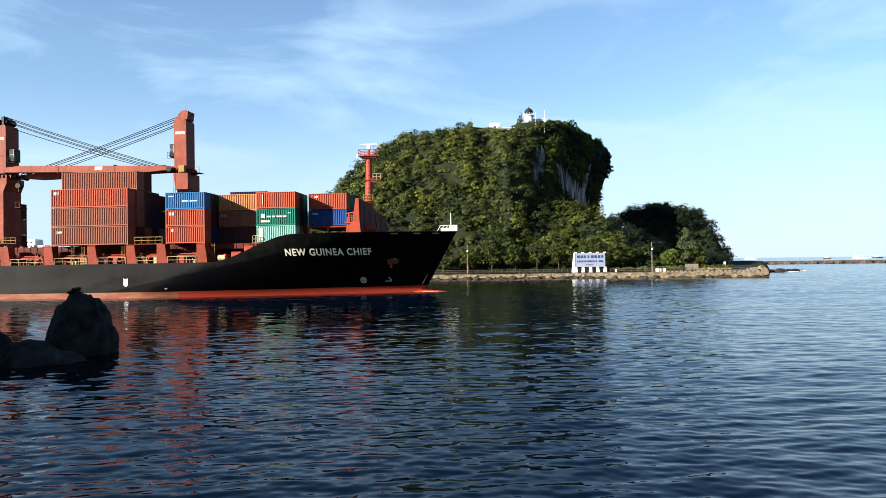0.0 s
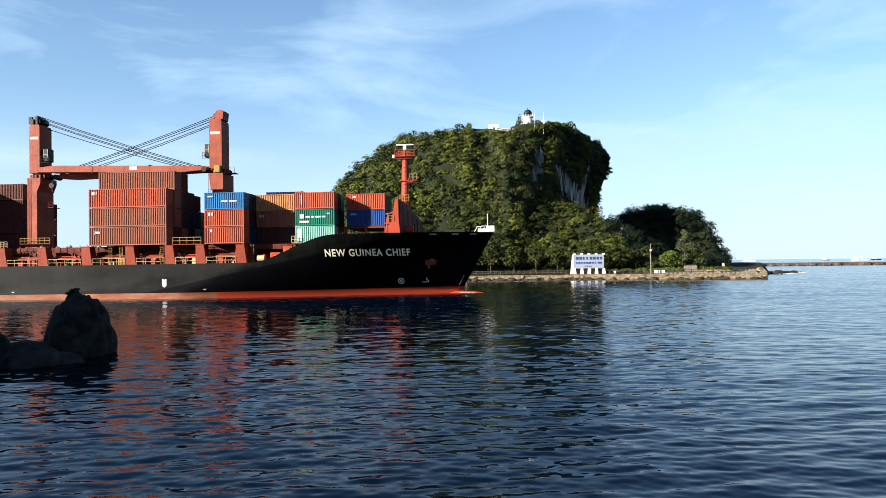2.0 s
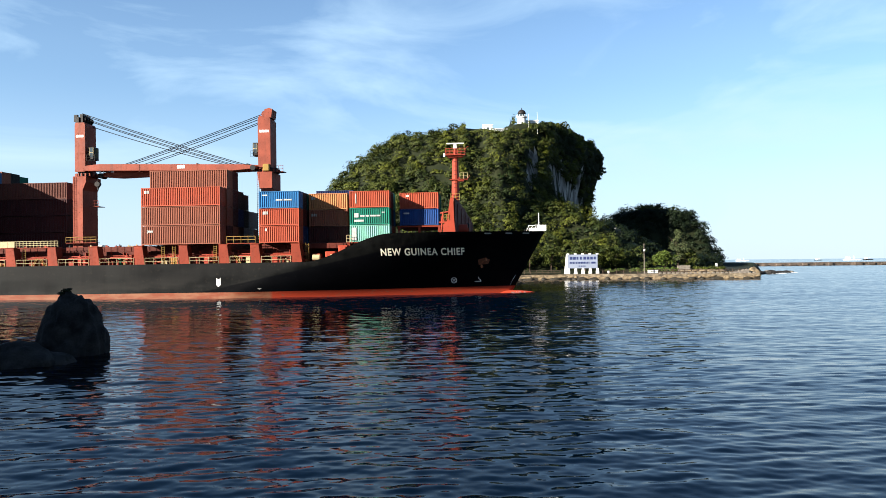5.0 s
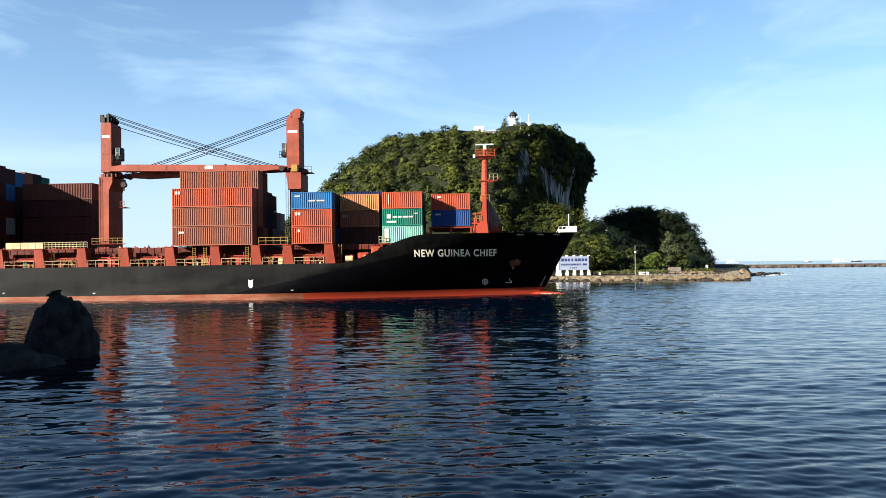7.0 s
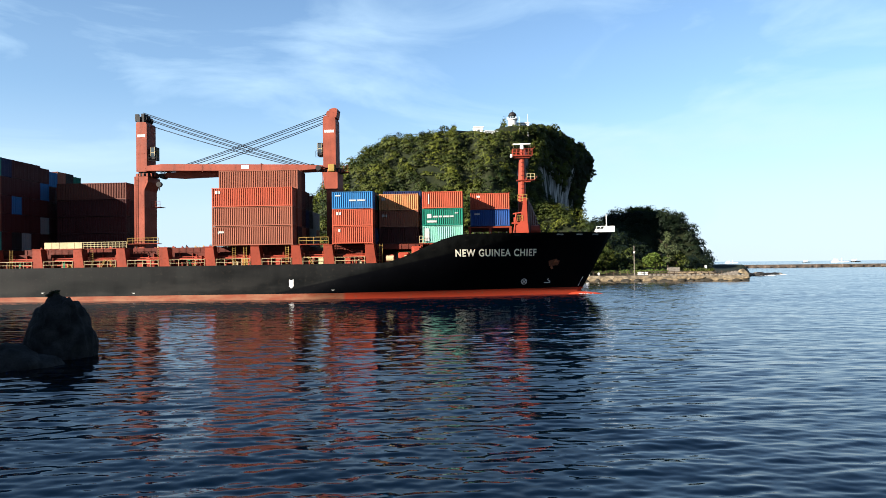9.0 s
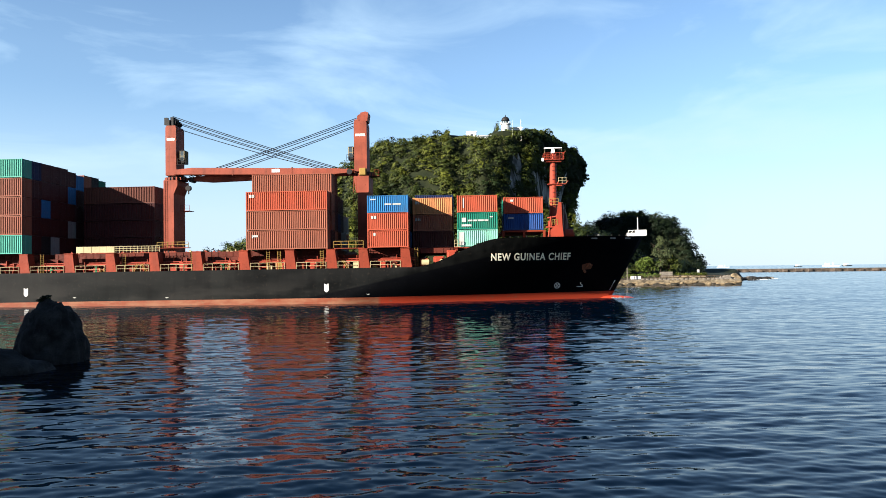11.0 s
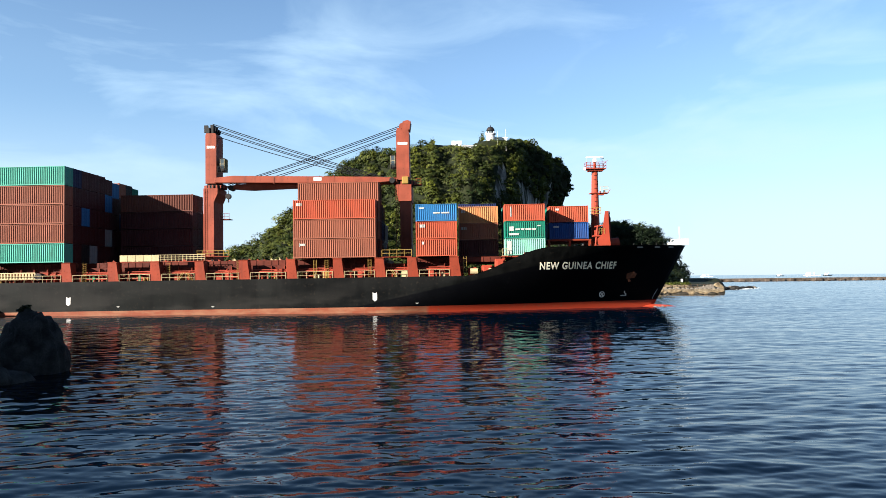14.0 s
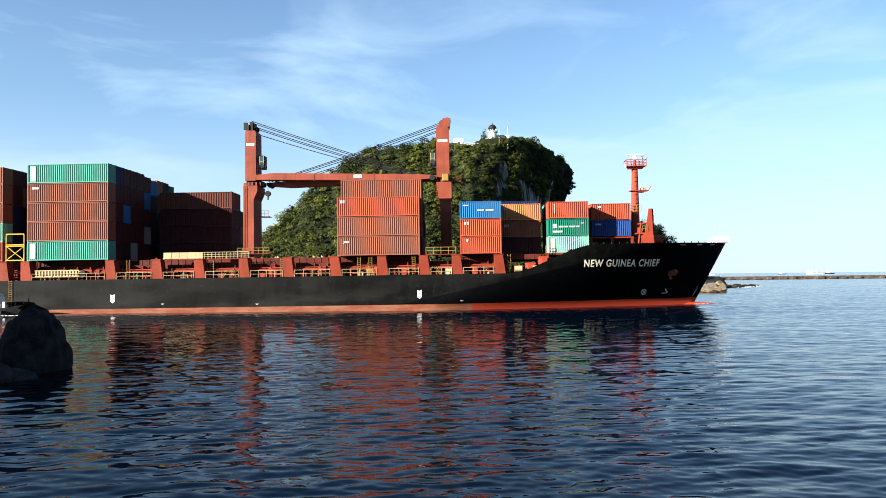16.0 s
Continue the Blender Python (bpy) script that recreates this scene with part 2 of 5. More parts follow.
CORAL_ROCK = rocky("coral_rock", (0.30, 0.285, 0.26), (0.05, 0.047, 0.042), 0.35, 0.9, (1.6, 1.0, 0.4))
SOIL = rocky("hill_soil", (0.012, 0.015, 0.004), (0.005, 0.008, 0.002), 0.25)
SEAWALL = rocky("seawall_stone", (0.135, 0.110, 0.074), (0.036, 0.029, 0.020), 0.6)
SHORE_TAN = rocky("shore_tan", (0.175, 0.135, 0.082), (0.055, 0.042, 0.026), 0.9)
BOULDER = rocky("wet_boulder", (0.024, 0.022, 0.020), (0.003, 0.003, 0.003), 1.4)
CONCRETE = rocky("concrete", (0.18, 0.1584, 0.1296), (0.0864, 0.0756, 0.0648), 0.25)
WET_STONE = rocky("wet_stone", (0.0324, 0.0274, 0.0187), (0.0086, 0.0079, 0.0065), 0.5, 0.6)
RUBBLE = rocky("breakwater_stone", (0.1008, 0.0756, 0.0576), (0.036, 0.0288, 0.023), 0.3)
BARK = rocky("bark", (0.0605, 0.0432, 0.0302), (0.0216, 0.0151, 0.0108), 1.5)
SIGN_BLUE = shader("sign_blue", 0.5)[0]
SIGN_BLUE.node_tree.nodes["Principled BSDF"].inputs["Base Color"].default_value = (0.008, 0.016, 0.07, 1)
FOAM = painted("foam", (0.42, 0.45, 0.46), 0.8, (0.3, 0.35, 0.38), 0.6, 0.2, 2.0)


# ---- mesh helpers ----
def boxes(bm, *specs):
    """Adds boxes (x0, x1, y0, y1, z0, z1) to bm."""
    for x0, x1, y0, y1, z0, z1 in specs:
        v = [bm.verts.new((x, y, z)) for x in (x0, x1) for y in (y0, y1) for z in (z0, z1)]
        for f in ((0, 1, 3, 2), (4, 6, 7, 5), (0, 4, 5, 1), (2, 3, 7, 6), (0, 2, 6, 4), (1, 5, 7, 3)):
            bm.faces.new([v[i] for i in f])
    return bm


def rod(bm, a, b, r, sides=6, r2=None):
    """A round bar from a to b."""
    a, b = Vector(a), Vector(b)
    q = (b - a).to_track_quat("Z", "Y")
    rings = []
    for p, rr in ((a, r), (b, r if r2 is None else r2)):
        rings.append([bm.verts.new(p + q @ Vector((rr * math.cos(2 * math.pi * i / sides), rr * math.sin(2 * math.pi * i / sides), 0))) for i in range(sides)])
    for i in range(sides):
        j = (i + 1) % sides
        bm.faces.new((rings[0][i], rings[0][j], rings[1][j], rings[1][i]))
    bm.faces.new(rings[0][::-1])
    bm.faces.new(rings[1])
    return bm


def prism(bm, outline, y0, y1):
    """An outline in x, z drawn out from y0 to y1."""
    a = [bm.verts.new((x, y0, z)) for x, z in outline]
    b = [bm.verts.new((x, y1, z)) for x, z in outline]
    n = len(outline)
    bm.faces.new(a)
    bm.faces.new(b[::-1])
    for i in range(n):
        j = (i + 1) % n
        bm.faces.new((a[j], a[i], b[i], b[j]))
    return bm


def mesh_of(name, bm, material, smooth=False, soft_edges=0.0):
    bmesh.ops.recalc_face_normals(bm, faces=bm.faces)
    if soft_edges:
        bmesh.ops.bevel(bm, geom=list(bm.edges), offset=soft_edges, segments=1, affect="EDGES", clamp_overlap=True)
    me = bpy.data.meshes.new(name)
    bm.to_mesh(me)
    bm.free()
    me.materials.append(material)
    if smooth:
        me.shade_smooth()
    return me


def part(name, bm, material, parent, label="", smooth=False, soft_edges=0.0):
    ob = new(name, mesh_of(name, bm, material, smooth, soft_edges))
    ob.parent = parent
    return tagged(ob, label)


def thing(name, bm, material, label, category, group="", kind="", smooth=False, soft_edges=0.0):
    return tagged(new(name, mesh_of(name, bm, material, smooth, soft_edges)), label, category, group, kind)


def quads_mesh(name, verts, material):
    """One mesh of loose quads from an array (n, 4, 3)."""
    n = len(verts)
    me = bpy.data.meshes.new(name)
    me.vertices.add(n * 4)
    me.vertices.foreach_set("co", verts.astype(np.float32).ravel())
    me.loops.add(n * 4)
    me.loops.foreach_set("vertex_index", np.arange(n * 4, dtype=np.int32))
    me.polygons.add(n)
    me.polygons.foreach_set("loop_start", np.arange(0, n * 4, 4, dtype=np.int32))
    me.update(calc_edges=True)
    me.validate()
    me.materials.append(material)
    return me


def leaf_quads(rng, centres, radii, per, size, squash=0.8, lead=None):
    """Leaves round clump centres: quads on ellipsoid shells that face outwards with a strong jitter."""
    k = len(centres)
    d = rng.normal(size=(k, per, 3))
    d /= np.linalg.norm(d, axis=2, keepdims=True)
    d[:, :, 2] = np.where(d[:, :, 2] < -0.3, -d[:, :, 2], d[:, :, 2])
    r = radii[:, None, None] * rng.uniform(0.65, 1.08, (k, per, 1))
    pos = centres[:, None, :] + d * r * np.array([1, 1, squash])
    nrm = d + rng.normal(scale=0.55, size=d.shape)
    if lead is not None:
        nrm = 0.55 * d + lead[:, None, :] + rng.normal(scale=0.3, size=d.shape)
    nrm /= np.linalg.norm(nrm, axis=2, keepdims=True)
    up = rng.normal(size=d.shape)
    u = np.cross(nrm, up)
    u /= np.linalg.norm(u, axis=2, keepdims=True)
    v = np.cross(nrm, u)
    s = size * rng.uniform(0.55, 1.3, (k, per, 1))
    u, v = u * s, v * s * 0.6
    q = np.stack([pos - u, pos - v * 0.9 + u * 0.1, pos + u, pos + v * 0.9 - u * 0.1], axis=2)
    return q.reshape(-1, 4, 3)


# ---- water: one sheet to the horizon, finer towards the harbour mouth ----
def wave_height(x, y, r):
    """Small wind waves, crests mostly across the channel; too fine ones fade with the distance r."""
    wr = np.random.default_rng(3)
    h = np.zeros_like(x)
    for k in range(46):
        lam = 0.33 * (6.0 / 0.33) ** (k / 45)
        a = radians(90 + 6) + wr.normal(0, 0.42)
        steep = 0.025 if lam < 1.0 else (0.013 if lam < 2.6 else 0.006)
        keep = np.clip((lam / (0.0105 * r) - 0.8) / 0.7, 0, 1)
        q = 2 * math.pi / lam
        h += keep * steep / q * np.sin(q * (x * math.cos(a) + y * math.sin(a)) + wr.uniform(0, 6.28))
    gust = 0.75 + 0.35 * np.sin(x * 0.035 + 1.3 + 0.8 * np.sin(y * 0.05)) * np.sin(y * 0.06 + 0.4 * np.sin(x * 0.04))
    return h * gust * np.clip((420 - r) / 150, 0, 1)


rad = [0.5, 5.0, 11.0]
while rad[-1] < 300:
    rad.append(rad[-1] * 1.0042)
while rad[-1] < 4600:
    rad.append(rad[-1] * 1.12)
ang = np.concatenate([np.arange(-180, -42, 6.0), np.arange(-42, 42, 0.2), np.arange(42, 180, 6.0)])
rr, aa = np.meshgrid(np.array(rad), np.radians(ang), indexing="ij")
wx, wy = rr * np.sin(aa), rr * np.cos(aa)
wz = wave_height(wx, wy, rr)
wz[:, np.abs(np.degrees(aa[0])) > 41.9] = 0
n_r, n_a = wx.shape
i0 = (np.arange(n_r - 1)[:, None] * n_a + np.arange(n_a)[None, :])
i1 = (np.arange(n_r - 1)[:, None] * n_a + (np.arange(n_a)[None, :] + 1) % n_a)
wf = np.stack([i0, i1, i1 + n_a, i0 + n_a], axis=2).reshape(-1, 4)[:, ::-1]
me = bpy.data.meshes.new("water")
me.vertices.add(n_r * n_a)
me.vertices.foreach_set("co", np.stack([wx, wy, wz], axis=2).astype(np.float32).ravel())
me.loops.add(wf.size)
me.loops.foreach_set("vertex_index", wf.astype(np.int32).ravel())
me.polygons.add(len(wf))
me.polygons.foreach_set("loop_start", np.arange(0, wf.size, 4, dtype=np.int32))
me.update(calc_edges=True)
me.validate()
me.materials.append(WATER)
me.shade_smooth()
water = tagged(new("water", me), "dark blue rippled harbour water reflecting sky and ship", "water", kind="structure")


# ---- wooded headland ----
RIDGE = [(-110, 2), (-85, 4), (-70, 9), (-50, 15.3), (-34, 29.4), (-27, 37.4), (-16, 44.9), (-4, 48.2), (10, 48.9), (24, 47.8), (27, 51.0), (36, 51.6), (43, 51.8),
         (51, 51.2), (54.8, 49.0), (56.6, 44.0), (57.2, 33), (57.8, 22), (59, 8), (61, 3), (130, 2)]
GROVE = [(60, 3), (66, 11), (72, 18), (79, 20.6), (88, 21.4), (96, 21), (101, 19.5), (105, 16), (108.5, 9), (110.5, 2), (113, 0.6), (130, 0.3)]


def profile(points, x):
    return np.interp(x, [p[0] for p in points], [p[1] for p in points])


def ease(v):
    v = np.clip(v, 0, 1)
    return v * v * (3 - 2 * v)


def headland_height(x, y):
    """Height of the land at x, y (arrays)."""
    foot = 203 + 76 * np.clip((x - 20) / 40, 0, 1) ** 1.05 + 14 * ease((-x - 20) / 60)
    deep = np.interp(x, [-110, -20, 15, 30, 40, 70], [45, 52, 48, 28, 13, 10])
    front = np.clip((y - foot) / deep, 0, 1)
    front = 0.55 * front + 0.45 * ease(front)
    back = 1 - ease((y - 284) / 55)
    main = profile(RIDGE, x) * front ** 0.8 * back
    apron = np.interp(x, [-110, -60, 0, 30, 58, 68, 82, 96], [3, 5, 10, 21, 15, 4, 2, 0.5]) * ease((y - 196) / 40) * (1 - ease((y - 275) / 40))
    grove = profile(GROVE, x) * ease((y - 270) / 14) * (1 - ease((y - 303) / 20))
    spit_end = 83 + (y - 190) * 0.45
    return 1.6 + np.maximum(np.maximum(main, apron), grove) - 5 * ease((x - spit_end) / 7)


GX, GY = np.arange(-112, 128.1, 1.5), np.arange(192, 342.1, 1.5)
gx, gy = np.meshgrid(GX, GY)
gz = headland_height(gx, gy)
lump = np.array([[1.5 * noise.noise(Vector((x * 0.065, y * 0.065, 0))) + 0.6 * noise.noise(Vector((x * 0.22, y * 0.22, 7))) for x in GX] for y in GY])
gz = gz + lump * np.clip((gz - 3) / 12, 0, 1) * 2.2
# the cliff leans out near its top
gx = gx + 10.0 * np.exp(-((gz - 44) / 8.5) ** 2) * ease((gx - 44) / 11) * (gz > 20)
crag = np.array([[noise.noise(Vector((x * 0.35, y * 0.35, 3))) for x in GX] for y in GY])
gx = gx + crag * 1.6 * (gx > 26) * (gz > 12)
rows_n, cols_n = gx.shape
land_verts = np.stack([gx, gy, gz], axis=2).reshape(-1, 3)
ii = (np.arange(rows_n - 1)[:, None] * cols_n + np.arange(cols_n - 1)[None, :]).ravel()
land_faces = np.stack([ii, ii + 1, ii + 1 + cols_n, ii + cols_n], axis=1)


def is_bare(p):
    """Bare rock on the cliff above the point."""
    x, z = p[:, 0], p[:, 2]
    wob = np.sin(x * 1.7) + np.sin(z * 1.1 + x * 0.6)
    a = (np.abs(x - 32.2 - (z - 38) * 0.22) < 1.5 + 0.8 * wob) & (z > 31) & (z < 44.5)
    mid_b = 37.5 - (x - 41) * 0.85
    b = (x > 39.5) & (x < 57) & (np.abs(z - mid_b + 3) < 4.6 + 1.6 * wob)
    return a | b


mid = land_verts[land_faces].mean(axis=1)
e1 = land_verts[land_faces[:, 2]] - land_verts[land_faces[:, 0]]
e2 = land_verts[land_faces[:, 3]] - land_verts[land_faces[:, 1]]
cross = np.cross(e1, e2)
area = np.linalg.norm(cross, axis=1) / 2
bare = is_bare(mid)
me = bpy.data.meshes.new("headland")
me.from_pydata(land_verts.tolist(), [], land_faces.tolist())
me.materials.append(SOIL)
me.materials.append(CORAL_ROCK)
me.polygons.foreach_set("material_index", bare.astype(np.int32))
me.shade_smooth()
headland = tagged(new("headland", me), "steep green headland with a bare grey rock cliff", "hill", kind="structure")

rng = np.random.default_rng(5)
front_ok = (mid[:, 2] > 2.6) & (mid[:, 1] < 312) & ~is_bare(mid)
weight = area * front_ok * np.where((mid[:, 0] > 32) & (mid[:, 2] > 20), 2.6, 1.0) * np.where(cross[:, 1] > 0.3 * 2 * area, 0.08, 1.0)
weight /= weight.sum()


def crown_leaves(count, r_lo, r_hi, per_crown, per_clump, size, rise):
    """Tree crowns on the slope: domes of leaf clumps that stand out of the canopy by rise times their radius."""
    pick = rng.choice(len(land_faces), count, p=weight)
    base = land_verts[land_faces[pick]]
    s, t = rng.random((count, 1)), rng.random((count, 1))
    p = (base[:, 0] * (1 - s) + base[:, 1] * s) * (1 - t) + (base[:, 3] * (1 - s) + base[:, 2] * s) * t
    nrm = cross[pick] / np.linalg.norm(cross[pick], axis=1, keepdims=True)
    grow = nrm + np.array([0, 0, 0.55])
    grow /= np.linalg.norm(grow, axis=1, keepdims=True)
    r = rng.uniform(r_lo, r_hi, count) * np.interp(p[:, 0], [33, 42], [1.0, 0.6]) ** (p[:, 2] > 24)
    p = p + grow * (r * rise * rng.uniform(0.2, 1.3, count))[:, None]
    d = rng.normal(size=(count, per_crown, 3))
    d /= np.linalg.norm(d, axis=2, keepdims=True)
    low = (d * grow[:, None, :]).sum(axis=2) < -0.05
    d = np.where(low[:, :, None], -d, d)
    c = (p[:, None, :] + d * (r[:, None, None] * rng.uniform(0.62, 0.85, (count, per_crown, 1)))).reshape(-1, 3)
    rr = np.repeat(r, per_crown) * rng.uniform(0.20, 0.36, count * per_crown)
    return leaf_quads(rng, c, rr, per_clump, size, 0.75, (1.1 * d + 0.25 * nrm[:, None, :]).reshape(-1, 3))


leaves = np.concatenate([crown_leaves(1450, 1.8, 4.0, 24, 12, 0.31, 0.36), crown_leaves(3300, 1.0, 2.0, 10, 9, 0.30, 0.32), crown_leaves(4200, 0.6, 1.2, 6, 7, 0.28, 0.3)])
summit = ((leaves[:, 0, 0] > 28.0) & (leaves[:, 0, 0] < 37.5) & (leaves[:, 0, 2] > 52.4)) | ((leaves[:, 0, 0] > 10.5) & (leaves[:, 0, 0] < 27.5) & (leaves[:, 0, 2] > 49.8))
leaves = leaves[~summit & ~is_bare(leaves[:, 0]) & (leaves[:, 0, 0] < 111.5)]
# low leaves right of the cliff take the shade-dark colour
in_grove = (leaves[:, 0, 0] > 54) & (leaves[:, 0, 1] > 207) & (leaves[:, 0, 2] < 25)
woods = tagged(new("hill_woods", quads_mesh("hill_woods", leaves[~in_grove], LEAF_HILL)), "dense green subtropical woods covering the headland", "woods", kind="stuff")
grove = tagged(new("dark_grove", quads_mesh("dark_grove", leaves[in_grove], LEAF_DARK)), "dark green grove of trees, the hill's shade painted into its leaves", "woods", kind="stuff")


# ---- quay and low land before the hill ----
def quay_edge(x):
    """The waterline of the quay."""
    return 192.0 if x < 35 else 192.0 - (x - 35) * 0.25


bm = bmesh.new()
top, low, toe = [], [], []
steps = [-130 + 3.0 * i for i in range(int((81.5 + 130) / 3) + 1)] + [81.5]
for x in steps:
    y = quay_edge(x) + 0.25 * noise.noise(Vector((x * 0.3, 0, 0)))
    z = 1.45 + 0.12 * noise.noise(Vector((x * 0.2, 4, 0)))
    toe.append(bm.verts.new((x, y - 0.3, -1.5)))
    low.append(bm.verts.new((x, y, 0.55)))
    top.append(bm.verts.new((x, y + 0.3, z)))
backs = [bm.verts.new((v.co.x, 214, 2.0)) for v in top]
for i in range(len(top) - 1):
    for a, b in ((toe, low), (low, top), (top, backs)):
        bm.faces.new((a[i], a[i + 1], b[i + 1], b[i]))
bm.faces.new((toe[-1], low[-1], top[-1], backs[-1]))
bm.faces.ensure_lookup_table()
for f in bm.faces:
    f.material_index = 1 if max(v.co.z for v in f.verts) < 0.6 else 0
quay = thing("quay", bm, SEAWALL, "weathered tan stone seawall and quay at the foot of the hill", "seawall", kind="structure")
quay.data.materials.append(WET_STONE)

bm = bmesh.new()
boxes(bm, (209, 900, 490, 496, -2, 2.2))
for x in range(214, 640, 9):
    boxes(bm, (x, x + random.uniform(1.5, 5), 488.5, 490.3, 0.2, random.uniform(0.8, 2.3)))
breakwater = thing("breakwater", bm, RUBBLE, "long low concrete breakwater with stone blocks", "breakwater", kind="structure")

# ---- near bank under and behind the camera ----
bm = bmesh.new()
boxes(bm, (-60, 60, -60, -1.0, -2.0, 3.5), (-60, 60, -1.0, -0.6, -2.0, 4.0))
near_bank = thing("ground", bm, CONCRETE, "concrete harbour bank at the water's edge", "bank", kind="structure")


# ---- the ship: x forward, y to port, z up from the waterline; its starboard side lies at y = -0.5 ----
CY = 13.0
SPEED = 3.128
HEADING = -4.165
TRIM = -0.29


def ship_pose(t):
    d = -48.03 + SPEED * t
    a = radians(HEADING)
    return pose(math.cos(a) * d, 106.22 + math.sin(a) * d, 0) @ pose(0, 0, 0, 0, 0, HEADING) @ pose(0, 0, 0, 0, TRIM, 0)


riders = []                                   # things that move with the ship: (object, pose on the ship)


def aboard(ob, m):
    riders.append((ob, m))
    return ob


ship = tagged(new("cargo_ship"), "black-hulled container ship with red cranes and deck gear", "ship")
aboard(ship, Matrix())


def half_breadth(x, z):
    z = max(z, 0.0)
    xk, xe = 1.0 + 2.1 * z, 44.0 + 0.56 * z
    if x <= xk:
        return 13.5
    u = min(1.0, (x - xk) / (xe - xk))
    return 13.5 * (1 - u ** (1.2 + 0.11 * z))


def stem_x(z):
    return 44.0 + 0.56 * max(z, 0.0)


def sheer(x):
    """Top edge of the hull."""
    t = min(1, max(0, (x - 13.5) / 12.5))
    return 5.25 + 4.05 * (t * t * (3 - 2 * t)) + 0.35 * min(1, max(0, (x - 26) / 20))


def hull_side(x, z):
    return CY - half_breadth(x, z)


STATIONS = [-112 + 4 * i for i in range(27)] + [0.0]
STATIONS = sorted(set(STATIONS))
FORE = [i / 60 for i in range(1, 61)]


def shell(z_of, levels):
    """Both sides of the hull between levels; z_of(nominal x, fraction) gives the height."""
    bm = bmesh.new()
    for side in (-1, 1):
        cols = []
        for k in range(len(STATIONS) + len(FORE)):
            col = []
            for j in range(levels + 1):
                if k < len(STATIONS):
                    x = STATIONS[k]
                    z = z_of(x, j / levels)
                else:
                    s = FORE[k - len(STATIONS)]
                    z = z_of(s * 49.3, j / levels)
                    x = s * stem_x(z)
                col.append(bm.verts.new((x, CY + side * half_breadth(x, z), z)))
            cols.append(col)
        for a, b in zip(cols, cols[1:]):
            for j in range(levels):
                bm.faces.new((a[j], b[j], b[j + 1], a[j + 1]))
        if side == -1:
            aft = cols[0]
        else:
            bm.faces.new(aft + cols[0][::-1])
    bmesh.ops.remove_doubles(bm, verts=bm.verts, dist=0.003)
    return bm


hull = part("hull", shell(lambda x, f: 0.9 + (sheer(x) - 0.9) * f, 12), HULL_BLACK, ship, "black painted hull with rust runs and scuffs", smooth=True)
part("boot_topping", shell(lambda x, f: -3.0 + 3.9 * f, 5), BOOT_RED, ship, "faded red band along the waterline", smooth=True)

# decks
bm = bmesh.new()
a = [bm.verts.new((x, hull_side(x, 5.1) + 0.05, 5.1)) for x in [-112, -60, 0, 10, 14, 18, 22]]
b = [bm.verts.new((v.co.x, 2 * CY - v.co.y, 5.1)) for v in a]
for i in range(len(a) - 1):
    bm.faces.new((a[i], a[i + 1], b[i + 1], b[i]))
part("main_deck", bm, DECK_RED, ship)
bm = bmesh.new()
fx = [22 + 1.0 * i for i in range(27)]
a = [bm.verts.new((x, hull_side(x, 8.6) + 0.15, 8.6)) for x in fx]
b = [bm.verts.new((v.co.x, 2 * CY - v.co.y, 8.6)) for v in a]
for i in range(len(a) - 1):
    bm.faces.new((a[i], a[i + 1], b[i + 1], b[i]))
y0 = hull_side(22, 5.1) + 0.3
bm.faces.new([bm.verts.new(q) for q in ((22, y0, 8.58), (22, 2 * CY - y0, 8.58), (22, 2 * CY - y0, 5.1), (22, y0, 5.1))])
part("forecastle_deck", bm, DECK_RED, ship)

# bulb that just breaks the surface
bm = bmesh.new()
bmesh.ops.create_uvsphere(bm, u_segments=20, v_segments=12, radius=1.0)
for v in bm.verts:
    v.co = Vector((43.5 + 5.8 * v.co.x, CY + 1.2 * v.co.y, -1.12 + 1.28 * v.co.z))
part("bulbous_bow", bm, BOOT_RED, ship, smooth=True)

# hatch coamings and covers
bm = bmesh.new()
boxes(bm, (-110, 13.0, 2.2, 2.6, 5.1, 7.3), (-110, 13.0, 23.4, 23.8, 5.1, 7.3), (12.6, 13.0, 2.6, 23.4, 5.1, 7.3))
part("hatch_coaming", bm, COAMING_SHADE_RED, ship, "red hatch coaming, darkened to paint in its shade")
for x0, x1, side in ((-76, -61.2, 2.7), (-59.2, -45.6, 2.7), (-43.0, -28.9, 2.7), (-25.6, -13.2, 2.7), (-12.8, 0.6, 2.7), (5.4, 18.6, 2.7)):
    bm = boxes(bmesh.new(), (x0, x1, side, 2 * CY - side, 7.3, 8.1))
    for k in range(int((x1 - x0) / 1.1)):
        boxes(bm, (x0 + 0.5 + 1.1 * k, x0 + 0.62 + 1.1 * k, side - 0.06, side, 7.34, 8.06))
    part("hatch_cover", bm, COAMING_SHADE_RED, ship, soft_edges=0.05)

# sockets and stoppers standing on the open hatch covers
SOCKETS = random.Random(17)
for x0, x1 in ((-42.8, -29.6), (-25.4, -13.4)):
    x = x0
    while x < x1:
        w, h, y = SOCKETS.uniform(0.15, 0.5), SOCKETS.uniform(0.12, 0.45), SOCKETS.uniform(2.8, 5.5)
        bm = boxes(bmesh.new(), (x, x + w, y, y + 0.3, 8.1, 8.1 + h * 0.6), (x + 0.05, x + w * 0.5, y + 0.05, y + 0.2, 8.1 + h * 0.6, 8.1 + h))
        part("hatch_socket", bm, SOCKETS.choice((DECK_RED, MAST_RED, DARK_STEEL, RAIL_PALE)), ship)
        x += SOCKETS.uniform(0.5, 1.1)

